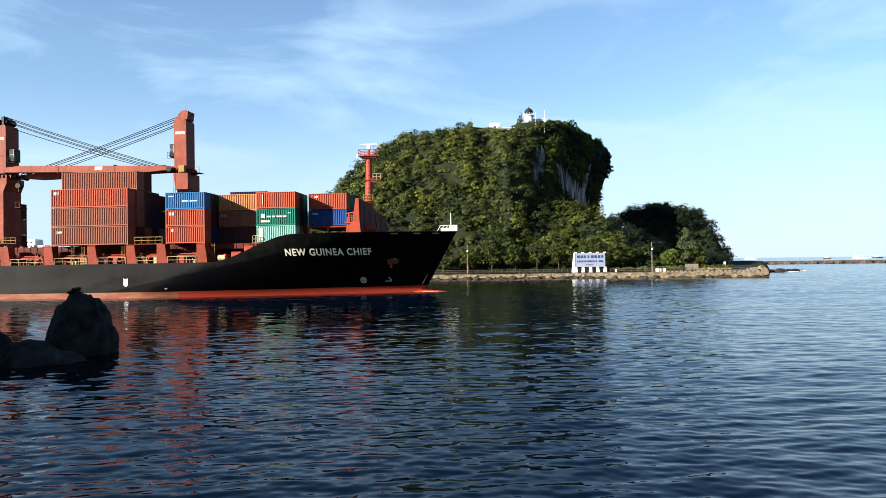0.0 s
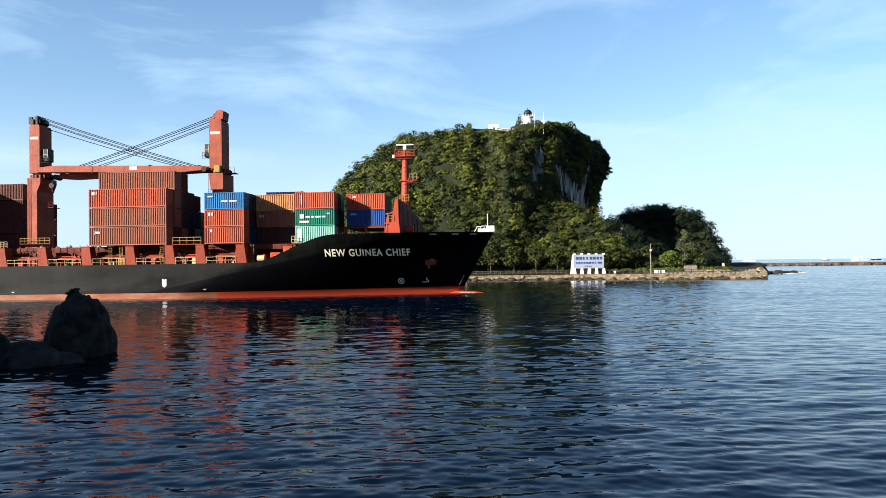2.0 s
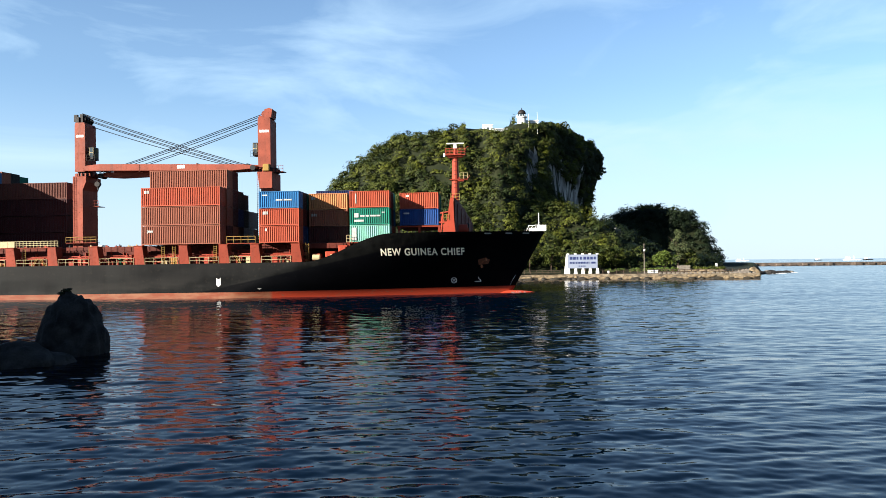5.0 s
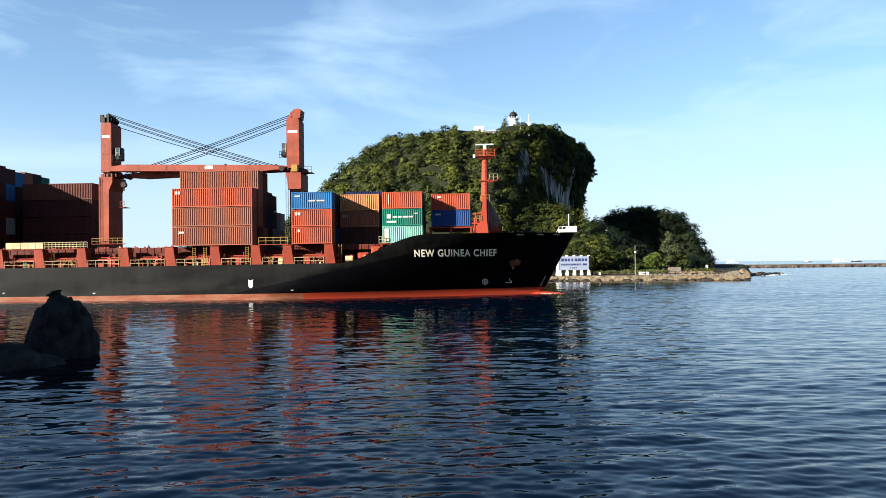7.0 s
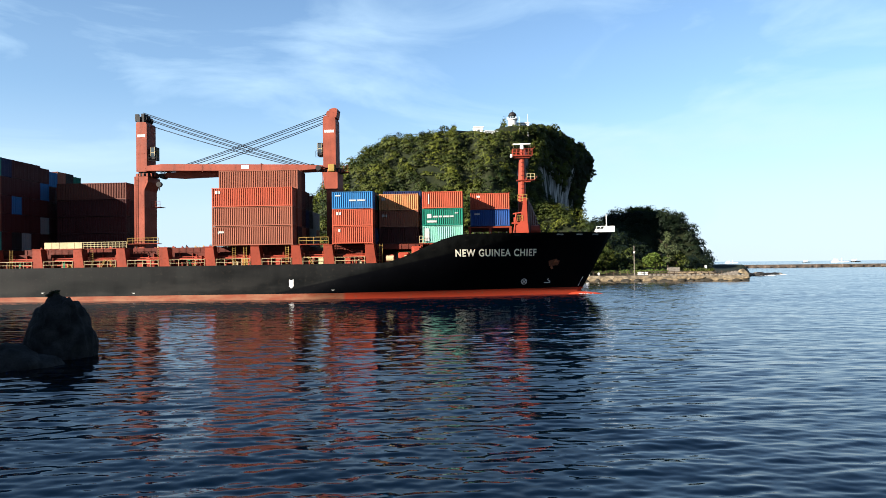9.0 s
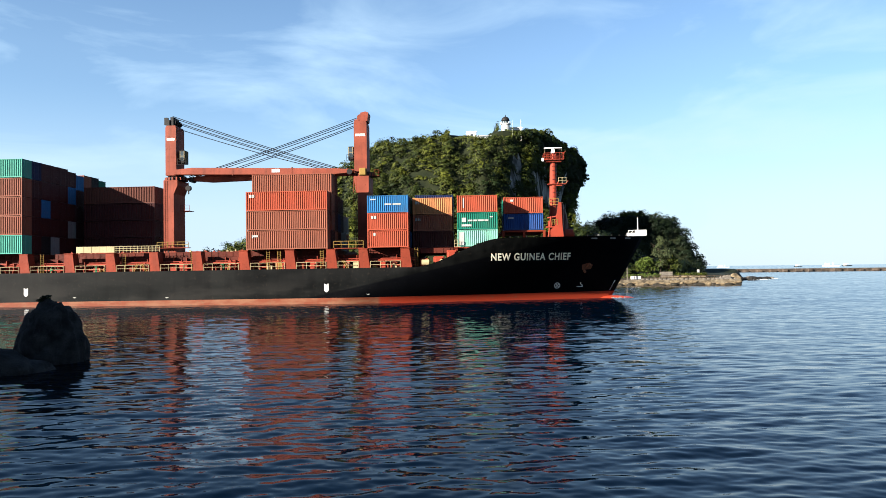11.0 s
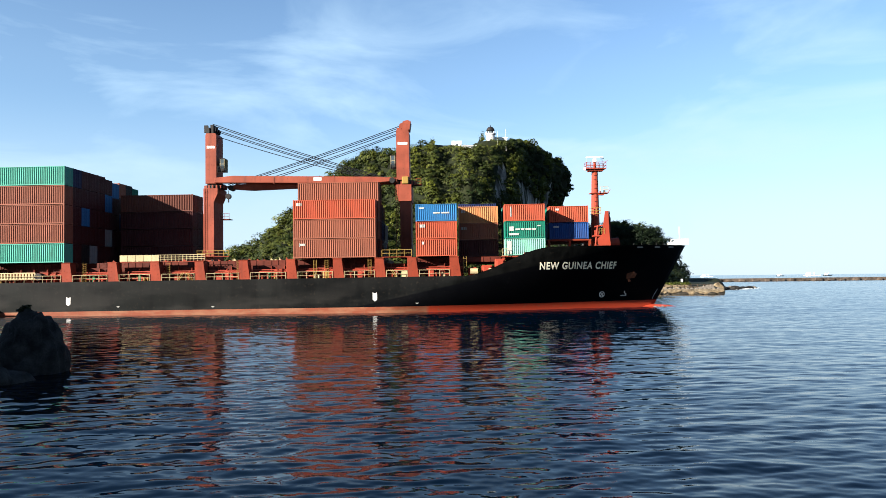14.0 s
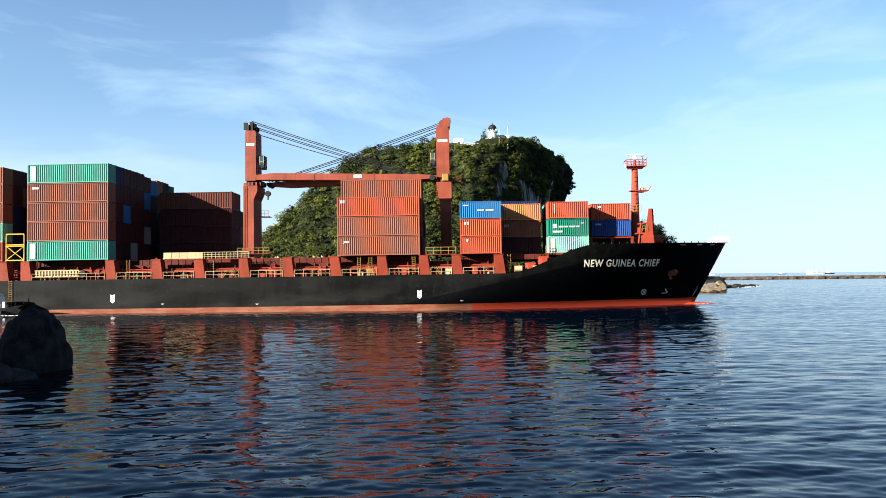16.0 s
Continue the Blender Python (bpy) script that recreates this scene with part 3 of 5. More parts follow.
# stools that carry the outer row of boxes
STOOLS = [-61.98, -58.58, -45.86, -38.94, -32.62, -25.99, -19.45, -12.44, -5.53, 0.62, 5.42, 11.62]
for x in STOOLS + [-68.5, -75.0]:
    bm = prism(bmesh.new(), [(x - 0.75, 5.1), (x + 0.95, 5.1), (x + 0.55, 8.0), (x - 0.75, 8.0)], -0.35, 1.2)
    boxes(bm, (x - 0.8, x + 0.65, -0.4, 1.25, 8.0, 8.12))
    part("container_stool", bm, DECK_RED, ship, soft_edges=0.03)


# ---- containers ----
def corrugated(length, z0, z1, y, sign, pitch=0.28, depth=0.085):
    """A side wall with trapezoid corrugations along x."""
    bm = bmesh.new()
    n = int(length / pitch)
    p = length / n
    pts = []
    for i in range(n):
        x = -length / 2 + i * p
        pts += [(x + 0.05 * p, 0), (x + 0.28 * p, 0), (x + 0.53 * p, depth), (x + 0.77 * p, depth)]
    pts = [(-length / 2, 0)] + pts + [(length / 2, 0)]
    a = [bm.verts.new((x, y + sign * d, z0)) for x, d in pts]
    b = [bm.verts.new((x, y + sign * d, z1)) for x, d in pts]
    for i in range(len(pts) - 1):
        bm.faces.new((a[i], a[i + 1], b[i + 1], b[i]))
    return bm


def build_container(length, height):
    h = length / 2
    box = tagged(new("shipping_container"), "", "container", "containers on the ship")
    bm = bmesh.new()
    for x in (-h, h - 0.13):
        for y in (-1.22, 1.09):
            boxes(bm, (x, x + 0.13, y, y + 0.13, 0.12, height - 0.12))
    for y in (-1.22, 1.14):
        boxes(bm, (-h + 0.13, h - 0.13, y, y + 0.08, 0.07, 0.2), (-h + 0.13, h - 0.13, y, y + 0.08, height - 0.12, height - 0.04))
    for x in (-h, h - 0.10):
        boxes(bm, (x, x + 0.10, -1.09, 1.09, 0.07, 0.2), (x, x + 0.10, -1.09, 1.09, height - 0.14, height - 0.04))
    part("frame", bm, BOX_PAINT, box)
    for y, s in ((-1.185, 1), (1.185, -1)):
        part("side_panel", corrugated(length - 0.26, 0.19, height - 0.11, y, s), BOX_PAINT, box)
    bm = boxes(bmesh.new(), (-h + 0.1, h - 0.1, -1.14, 1.14, height - 0.07, height - 0.03))
    for i in range(int(length / 0.6)):
        x = -h + 0.4 + i * 0.6
        boxes(bm, (x, x + 0.3, -1.05, 1.05, height - 0.03, height - 0.01))
    part("roof", bm, BOX_PAINT, box)
    part("floor", boxes(bmesh.new(), (-h + 0.1, h - 0.1, -1.14, 1.14, 0.10, 0.15)), BOX_PAINT, box)
    # the closed end faces aft, the doors face the bow
    bm = corrugated(2.18, 0.16, height - 0.12, 0, 1)
    for v in bm.verts:
        v.co = Vector((-h + 0.04 + v.co.y, v.co.x, v.co.z))
    part("end_panel", bm, BOX_PAINT, box)
    for y0, y1 in ((-1.08, -0.01), (0.01, 1.08)):
        bm = boxes(bmesh.new(), (h - 0.07, h - 0.03, y0, y1, 0.17, height - 0.13))
        for k in range(4):
            z = 0.3 + k * (height - 0.6) / 4
            boxes(bm, (h - 0.03, h - 0.012, y0 + 0.08, y1 - 0.08, z + 0.06, z + (height - 0.6) / 4 - 0.06))
        door = part("door", bm, BOX_PAINT, box)
        for f in (0.28, 0.72):
            y = y0 + (y1 - y0) * f
            rod_bm = rod(bmesh.new(), (h - 0.0, y, 0.14), (h - 0.0, y, height - 0.12), 0.022)
            boxes(rod_bm, (h - 0.02, h + 0.03, y - 0.2, y + 0.02, 1.1, 1.15))
            part("lock_rod", rod_bm, BOX_PAINT, door)
    for x in (-h, h - 0.18):
        for y in (-1.222, 1.062):
            for z in (0.0, height - 0.12):
                part("corner_casting", boxes(bmesh.new(), (x - 0.004, x + 0.184, y, y + 0.16, z, z + 0.12)), BOX_PAINT, box)
    return box


HC, STD = 2.896, 2.591
MASTERS = {}
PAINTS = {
    "brown": ((0.1666, 0.0558, 0.032), "red-brown"), "orange": ((0.250, 0.0470, 0.0215), "orange-red"), "teal": ((0.0578, 0.2516, 0.1904), "sea-green"),
    "green": ((0.0042, 0.1013, 0.0675), "dark green"), "mint": ((0.136, 0.3128, 0.2448), "pale mint green"), "blue": ((0.0150, 0.0900, 0.2150), "blue"),
    # maroon, navy and near-black hold the shade of the inner rows
    "navy": ((0.0041, 0.0122, 0.051), "navy blue"), "cobalt": ((0.0075, 0.036, 0.135), "cobalt blue"), "shade_maroon": ((0.0300, 0.0050, 0.0055), "shade_maroon"), "grey": ((0.1516, 0.1605, 0.1605), "pale grey"),
    # rust: brown darkened for shade on the bay abaft the crane
    "tan": ((0.32, 0.135, 0.050), "faded orange"), "rust": ((0.0816, 0.0258, 0.0163), "shade-dark brown"), "black": ((0.0075, 0.0082, 0.0095), "dark grey"),
}


def container(x, row, z, length, height, paint):
    """A box whose aft end is at x, in a row counted inboard from the starboard side, with its foot at z."""
    key = (length, height)
    colour, word = PAINTS[paint]
    m = pose(x + length / 2, row * 2.5 + 1.22, z)
    if key not in MASTERS:
        MASTERS[key] = box = build_container(length, height)
        box.matrix_basis = m
    else:
        box = copy_thing(MASTERS[key], m)
    box["label"] = f"{word} corrugated steel {'forty' if length > 10 else 'twenty'}-foot container, stacked on the ship"
    for child in box.children_recursive:
        child.color = (*colour, 1)
    return aboard(box, m)


def stack(x, row, z, length, *tiers):
    for height, paint in tiers:
        container(x, row, z, length, height, paint)
        z += height


# inner rows draw mostly on the shade-dark paints
def any_tiers(n, heights=(HC, STD), paints=("brown", "shade_maroon", "black", "shade_maroon", "navy", "shade_maroon", "navy", "black")):
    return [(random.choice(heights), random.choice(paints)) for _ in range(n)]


B0 = 8.16
random.seed(11)
# aftmost bay in view
stack(-74.5, 0, B0, 12.19, (HC, "orange"), (HC, "mint"), (HC, "brown"), (HC, "brown"), (STD, "brown"))
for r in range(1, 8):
    stack(-74.5, r, B0, 12.19, *[(HC, random.choice(("brown", "shade_maroon", "shade_maroon", "navy"))) for _ in range(4)], (STD, "shade_maroon"))
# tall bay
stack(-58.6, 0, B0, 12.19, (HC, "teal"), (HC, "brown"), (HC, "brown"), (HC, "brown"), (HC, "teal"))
stack(-58.6, 1, B0, 12.19, (HC, "shade_maroon"), (HC, "shade_maroon"), (HC, "shade_maroon"), (HC, "shade_maroon"), (HC, "navy"))
stack(-58.6, 2, B0, 12.19, (HC, "black"), (HC, "shade_maroon"), (HC, "blue"), (HC, "shade_maroon"), (HC, "shade_maroon"))
stack(-58.6, 3, B0, 12.19, (HC, "grey"), (HC, "shade_maroon"), (HC, "shade_maroon"), (HC, "shade_maroon"), (HC, "shade_maroon"))
stack(-58.6, 4, B0, 12.19, (HC, "shade_maroon"), (HC, "shade_maroon"), (HC, "shade_maroon"), (HC, "shade_maroon"), (HC, "shade_maroon"))
stack(-58.6, 5, B0, 12.19, (HC, "shade_maroon"), (HC, "grey"), (HC, "shade_maroon"), (HC, "blue"), (STD, "shade_maroon"))
stack(-58.6, 6, B0, 12.19, (HC, "shade_maroon"), (HC, "shade_maroon"), (STD, "shade_maroon"), (HC, "shade_maroon"), (STD, "blue"))
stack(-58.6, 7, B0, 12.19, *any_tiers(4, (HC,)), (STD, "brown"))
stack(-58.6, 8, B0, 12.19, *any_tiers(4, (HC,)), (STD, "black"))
stack(-58.6, 9, B0, 12.19, *any_tiers(3, (HC,)), (STD, "navy"), (STD, "green"))
# shaded bay abaft the first crane, its paints darkened for shade
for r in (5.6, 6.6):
    stack(-44.5, r, B0, 12.19, (HC, "shade_maroon"), (HC, "shade_maroon"), (HC, "shade_maroon"), (HC, "rust"))
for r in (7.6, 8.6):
    stack(-44.5, r, B0, 12.19, (HC, "shade_maroon"), (HC, "brown"), (HC, "shade_maroon"))
# brown bay between the cranes
stack(-12.2, 0, B0, 12.19, (HC, "brown"), (HC, "brown"), (HC, "orange"))
stack(-12.0, 1, B0, 12.19, (HC, "shade_maroon"), (HC, "brown"), (HC, "brown"), (HC, "brown"))
stack(-12.0, 2, B0, 12.19, (HC, "brown"), (HC, "shade_maroon"), (HC, "shade_maroon"), (HC, "shade_maroon"))
stack(-12.0, 3, B0, 12.19, (HC, "shade_maroon"), (HC, "navy"), (HC, "black"))
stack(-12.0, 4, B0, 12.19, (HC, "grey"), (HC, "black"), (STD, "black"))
stack(-12.0, 5, B0, 12.19, (HC, "grey"), (HC, "grey"))
stack(-12.0, 6, B0, 12.19, (HC, "brown"), (HC, "grey"))
# twenty-foot bays
stack(5.95, 0, B0, 6.06, (STD, "orange"), (STD, "orange"), (STD, "blue"))
for r, tiers in ((1, ("navy", "shade_maroon", "black")), (2, ("blue", "shade_maroon", "green")), (3, ("shade_maroon", "brown", "shade_maroon"))):
    stack(5.95, r, B0, 6.06, *[(STD, p) for p in tiers])
stack(12.3, 2, B0, 6.06, (STD, "shade_maroon"), (STD, "brown"), (STD, "tan"))
stack(12.3, 3, B0, 6.06, (STD, "shade_maroon"), (STD, "brown"), (STD, "brown"))
stack(12.3, 4, B0, 6.06, (HC, "brown"), (HC, "brown"), (HC, "navy"))
stack(12.3, 5, B0, 6.06, (HC, "brown"), (HC, "brown"), (HC, "blue"))
stack(19.2, 1, B0, 6.06, (STD, "mint"), (STD, "green"), (STD, "orange"))
stack(19.2, 2, B0, 6.06, (STD, "brown"), (STD, "shade_maroon"), (STD, "shade_maroon"))
stack(19.2, 3, B0, 6.06, (STD, "brown"), (STD, "blue"), (STD, "teal"))
stack(26.4, 2.5, 10.7, 6.06, (STD, "cobalt"), (STD, "orange"))
stack(26.4, 3.5, 10.7, 6.06, (STD, "blue"), (STD, "green"))
stack(26.4, 4.5, 10.7, 6.06, (STD, "shade_maroon"), (STD, "green"))


# ---- deck cranes ----
def deck_crane(x0, x1, side, cab_x):
    """A box-section slewing crane; side +1: the jib points to the bow."""
    bm = bmesh.new()
    if side > 0:
        prism(bm, [(x0 - 0.3, 8.2), (x1 - 0.3, 8.2), (x1 - 0.3, 18.0), (x1 + 0.3, 19.4), (x1 + 0.3, 20.3), (x0 - 0.3, 20.3)], 11.0, 15.6)
    else:
        prism(bm, [(x0 + 0.5, 8.2), (x1 + 0.2, 8.2), (x1 + 0.2, 20.3), (x0 + 0.1, 20.3), (x0 + 0.1, 18.9), (x0 + 0.5, 18.0)], 11.0, 15.6)
    pedestal = part("crane", bm, CRANE_RED, ship, "red deck crane with a box tower and lowered jib", soft_edges=0.06)
    cx = (x0 + x1) / 2 + 0.3
    if side < 0:
        part("collar", prism(bmesh.new(), [(x0 + 0.3, 17.5), (x1 + 0.35, 17.5), (x1 + 0.35, 20.32), (x0 - 0.1, 20.32)], 10.9, 15.7), CRANE_RED, pedestal, soft_edges=0.05)
    bm = rod(bmesh.new(), (cx, 13, 20.3), (cx, 13, 20.75), 1.75, 24)
    rod(bm, (cx, 13, 20.75), (cx, 13, 21.1), 1.5, 24)
    part("slewing_ring", bm, DARK_STEEL, pedestal)
    for k in range(9):
        g = math.pi * (1.0 + (k + 0.5) / 9)
        q = Vector((cx + 1.8 * math.cos(g), 13 + 1.8 * math.sin(g), 20.45))
        part("ring_bolt", boxes(bmesh.new(), (q.x - 0.12, q.x + 0.12, q.y - 0.12, q.y + 0.12, q.z - 0.1, q.z + 0.4)), CRANE_RED, pedestal)
    bm = bmesh.new()
    prism(bm, [(x0, 21.1), (x1, 21.1), (x1, 29.0), (x1 - 0.15, 29.4), (x0 + 0.1, 29.4), (x0, 29.0)], 11.2, 14.6)
    part("tower", bm, CRANE_RED, pedestal)
    bm = bmesh.new()
    if side > 0:
        boxes(bm, (x0 + 0.1, x0 + 0.6, 11.4, 14.3, 29.4, 30.4), (x0 + 0.7, x0 + 1.2, 11.6, 14.0, 29.4, 30.9), (x0 - 0.3, x0 + 0.3, 11.5, 11.9, 29.6, 30.8))
    else:
        prism(bm, [(x0 + 0.9, 29.4), (x1 + 0.1, 29.4), (x1 + 0.3, 30.8), (x1 - 0.2, 31.0), (x0 + 1.1, 30.8)], 11.4, 14.0)
        boxes(bm, (x0 + 0.1, x0 + 0.8, 11.5, 13.8, 29.4, 29.75))
    for y in (11.8, 12.6, 13.4, 14.2):
        c = x0 + 1.0
        rod(bm, (c, y, 30.1), (c, y + 0.25, 30.1), 0.55, 16)
    part("sheave_head", bm, DARK_STEEL if side > 0 else CRANE_RED, pedestal)
    part("name_bar", boxes(bmesh.new(), (x0 + 0.25, x1 - 0.25, 11.17, 11.2, 26.9, 27.3)), WHITE, pedestal, "white plate")
    # cab with glass and a frame
    a, b = cab_x, cab_x + 0.9
    cab = part("cab", boxes(bmesh.new(), (a, b, 11.6, 13.2, 23.1, 25.3)), DARK_STEEL, pedestal, "small glazed operator cab", soft_edges=0.08)
    part("cab_window", boxes(bmesh.new(), (a + 0.15, b - 0.15, 11.575, 11.6, 23.6, 25.1)), GLASS_DARK, pedestal)
    part("cab_window", boxes(bmesh.new(), (b, b + 0.025, 11.75, 13.05, 23.5, 25.1)), GLASS_DARK, pedestal)
    bm = boxes(bmesh.new(), *[(u, u + 0.07, 11.55, 11.575, 23.3, 25.2) for u in (a + 0.08, b - 0.15)])
    boxes(bm, (a + 0.15, b - 0.15, 11.55, 11.575, 24.3, 24.37))
    part("window_frame", bm, RAIL_PALE, pedestal)
    bm = bmesh.new()
    for z in (22.9, 23.4, 23.9):
        rod(bm, (a - 0.2, 11.3, z), (b + 0.3, 11.3, z), 0.035)
    for p in (a - 0.2, b + 0.3, (a + b) / 2):
        rod(bm, (p, 11.3, 22.9), (p, 11.3, 23.9), 0.035)
    part("guard_rail", bm, DARK_STEEL, pedestal)
    # ladder and small platforms on the pedestal
    bm = bmesh.new()
    for y in (10.85, 10.95):
        rod(bm, (x0 - 0.1 + (y - 10.85) * 4, 10.9, 8.4), (x0 - 0.1 + (y - 10.85) * 4, 10.9, 20.2), 0.03)
    for k in range(38):
        rod(bm, (x0 - 0.1, 10.9, 8.6 + 0.3 * k), (x0 + 0.3, 10.9, 8.6 + 0.3 * k), 0.02, 4)
    part("ladder", bm, CRANE_RED, pedestal)
    for z in (10.3, 15.2) if side > 0 else (20.4,):
        px = x1 + 0.3 if z > 12 else x0 - 0.5
        bm = boxes(bmesh.new(), (px, px + 1.6, 12.0, 14.0, z, z + 0.08))
        for p in (px + 0.1, px + 0.8, px + 1.55):
            rod(bm, (p, 12.0, z), (p, 12.0, z + 1.0), 0.03)
        rod(bm, (px, 12.0, z + 1.0), (px + 1.6, 12.0, z + 1.0), 0.03)
        rod(bm, (px, 12.0, z + 0.5), (px + 1.6, 12.0, z + 0.5), 0.025)
        part("platform", bm, DECK_RED, pedestal)
    return pedestal


crane_a = deck_crane(-29.15, -27.35, 1, -26.95)
crane_b = deck_crane(2.3, 4.4, -1, 1.25)


def jib(parent, xa, za, xb, zb, y, depth):
    """A tapered box jib from its heel (xa) to its tip (xb)."""
    s = 1 if xb > xa else -1
    bm = prism(bmesh.new(), [(xa, za - depth * 0.45), (xa, za + depth * 0.25), (xa + s * 3, za + depth * 0.5), (xb - s * 3, zb + depth * 0.45), (xb, zb + 0.25), (xb, zb - 0.2),
                             (xb - s * 4, zb - depth * 0.45), (xa + s * 3, za - depth * 0.5)], y, y + 1.3)
    j = part("jib", bm, CRANE_RED, parent, soft_edges=0.05)
    for f in (0.33, 0.66):
        x = xa + (xb - xa) * f
        part("jib_stiffener", boxes(bmesh.new(), (x - 0.06, x + 0.06, y - 0.04, y + 1.34, (za + zb) / 2 - depth * 0.52, (za + zb) / 2 + depth * 0.52)), CRANE_RED, parent)
    bm = bmesh.new()
    rod(bm, (xb - s * 0.6, y - 0.1, zb - 0.1), (xb - s * 0.6, y + 1.4, zb - 0.1), 0.45, 14)
    rod(bm, (xb - s * 1.6, y + 0.2, zb + 0.3), (xb - s * 1.6, y + 1.1, zb + 0.3), 0.35, 14)
    part("jib_sheave", bm, DARK_STEEL, parent)
    return j


jib(crane_a, -27.5, 21.65, 2.2, 21.1, 10.6, 1.15)
jib(crane_b, 2.8, 21.3, -26.0, 20.6, 12.6, 1.2)
part("jib_plate", boxes(bmesh.new(), (-11.2, -9.9, 10.56, 10.6, 21.15, 21.7)), WHITE, crane_a, "white plate on the jib")
def wire(parent, a, b, sag=0.25, r=0.062):
    """A wire rope that hangs a little between its ends."""
    a, b = Vector(a), Vector(b)
    pts = [a.lerp(b, k / 10) - Vector((0, 0, 4 * sag * (k / 10) * (1 - k / 10))) for k in range(11)]
    bm = bmesh.new()
    for p, q in zip(pts, pts[1:]):
        rod(bm, p, q, r, 5)
    part("wire_rope", bm, CABLE, parent)


for y, x0, z0, x1, z1 in ((11.6, -28.05, 31.0, 0.9, 21.4), (12.0, -28.0, 30.75, 0.2, 21.4), (12.3, -27.2, 30.0, -0.8, 21.4), (12.8, -27.2, 29.8, -1.5, 21.4), (13.2, -27.2, 29.0, -2.6, 21.5)):
    wire(crane_a, (x0, y, z0), (x1, 11.2, z1))
for y, x0, z0, x1, z1 in ((12.6, 4.2, 30.75, -26.0, 21.1), (12.9, 4.2, 30.55, -25.4, 21.1), (13.2, 4.0, 30.2, -24.4, 21.1), (13.4, 2.7, 29.3, -22.4, 21.1), (13.6, 2.7, 29.1, -21.4, 21.1)):
    wire(crane_b, (x0, y, z0), (x1, 13.2, z1))
bm = bmesh.new()
rod(bm, (-25.6, 12, 20.0), (-25.6, 12, 19.0), 0.04)
rod(bm, (-25.6, 11.7, 19.0), (-25.6, 12.3, 19.0), 0.45, 12)
rod(bm, (-25.6, 12, 18.7), (-25.6, 12, 18.0), 0.12)
part("hook_block", bm, DARK_STEEL, crane_a)
part("hook_block", boxes(bmesh.new(), (3.2, 4.3, 10.7, 11.3, 20.4, 21.6)), RAIL_YELLOW, crane_b, "yellow hook block", soft_edges=0.12)

# ---- foremast ----
bm = rod(bmesh.new(), (34.8, 13.2, 8.6), (34.95, 13.2, 22.2), 0.82, 12, 0.5)
mast = part("foremast", bm, MAST_RED, ship, "red steel foremast with railed platforms", smooth=False)
x0, x1, z = 33.4, 36.6, 22.45
bm = boxes(bmesh.new(), (x0, x1, 12.0, 14.0, z, z + 0.12))
boxes(bm, (x0 + 0.4, x1 - 0.4, 12.4, 13.6, z - 0.3, z))
platform = part("platform", bm, MAST_RED, mast)
for h in (0.55, 1.1):
    for y in (12.0, 14.0):
        part("rail", rod(bmesh.new(), (x0, y, z + h), (x1, y, z + h), 0.045), MAST_RED, mast)
    for x in (x0, x1):
        part("rail", rod(bmesh.new(), (x, 12.0, z + h), (x, 14.0, z + h), 0.045), MAST_RED, mast)
for i in range(6):
    for y in (12.0, 14.0):
        part("post", rod(bmesh.new(), (x0 + (x1 - x0) * i / 5, y, z), (x0 + (x1 - x0) * i / 5, y, z + 1.1), 0.04), MAST_RED, mast)
bm = boxes(bmesh.new(), (34.0, 37.0, 12.4, 13.8, 18.45, 18.56), (35.3, 36.3, 12.6, 13.4, 18.2, 18.45))
ledge = part("ledge", bm, MAST_RED, mast)
part("railing", rod(rod(bmesh.new(), (36.9, 12.4, 18.5), (37.3, 12.4, 19.1), 0.05), (35.6, 12.4, 18.5), (35.6, 12.4, 18.85), 0.1), MAST_RED, mast)
for x in (35.7, 36.3, 36.95):
    part("ledge_post", rod(bmesh.new(), (x, 12.45, 18.5), (x, 12.45, 19.55), 0.035, 5), RAIL_PALE, mast)
for z in (19.05, 19.55):
    part("ledge_rail", rod(bmesh.new(), (35.7, 12.45, z), (36.95, 12.45, z), 0.03, 5), RAIL_PALE, mast)
part("mast_light", rod(bmesh.new(), (36.4, 12.9, 18.55), (36.4, 12.9, 19.0), 0.16, 8), DARK_STEEL, mast)
part("mast_top", rod(bmesh.new(), (34.95, CY, 22.4), (34.95, CY, 23.7), 0.3, 10, 0.18), MAST_RED, mast)
part("antenna", rod(bmesh.new(), (36.4, CY, 23.4), (37.1, CY, 24.0), 0.04), MAST_RED, mast)
part("mast_lamp", boxes(bmesh.new(), (33.0, 33.35, 12.0, 12.3, 22.2, 22.75)), WHITE, mast, "white lamp housing", soft_edges=0.05)
bm = bmesh.new()
for z in (15.1, 15.6, 16.1):
    rod(bm, (34.15, 12.2, z), (35.6, 12.2, z), 0.045, 5)
    rod(bm, (34.15, 12.2, z), (34.15, 14.0, z), 0.045, 5)
for x in (34.15, 34.9, 35.6):
    rod(bm, (x, 12.2, 15.1), (x, 12.2, 16.1), 0.045, 5)
part("mast_rail", bm, RAIL_YELLOW, mast, "yellow railing round the mast")
for k in range(18):
    part("mast_step", boxes(bmesh.new(), (34.7, 35.1, 12.35 + 0.016 * k, 12.4 + 0.016 * k, 9.2 + 0.72 * k, 9.25 + 0.72 * k)), DARK_STEEL, mast)
part("radar_turret", prism(bmesh.new(), [(34.65, 23.6), (35.25, 23.6), (35.2, 24.3), (34.7, 24.3)], 12.7, 13.3), WHITE, mast, "white radar housing", soft_edges=0.05)
radar = part("radar_scanner", boxes(bmesh.new(), (-1.45, 1.45, -0.12, 0.12, 0.12, 0.3), (-0.16, 0.16, -0.16, 0.16, 0.0, 0.12)), WHITE, mast, "white turning radar bar", soft_edges=0.03)
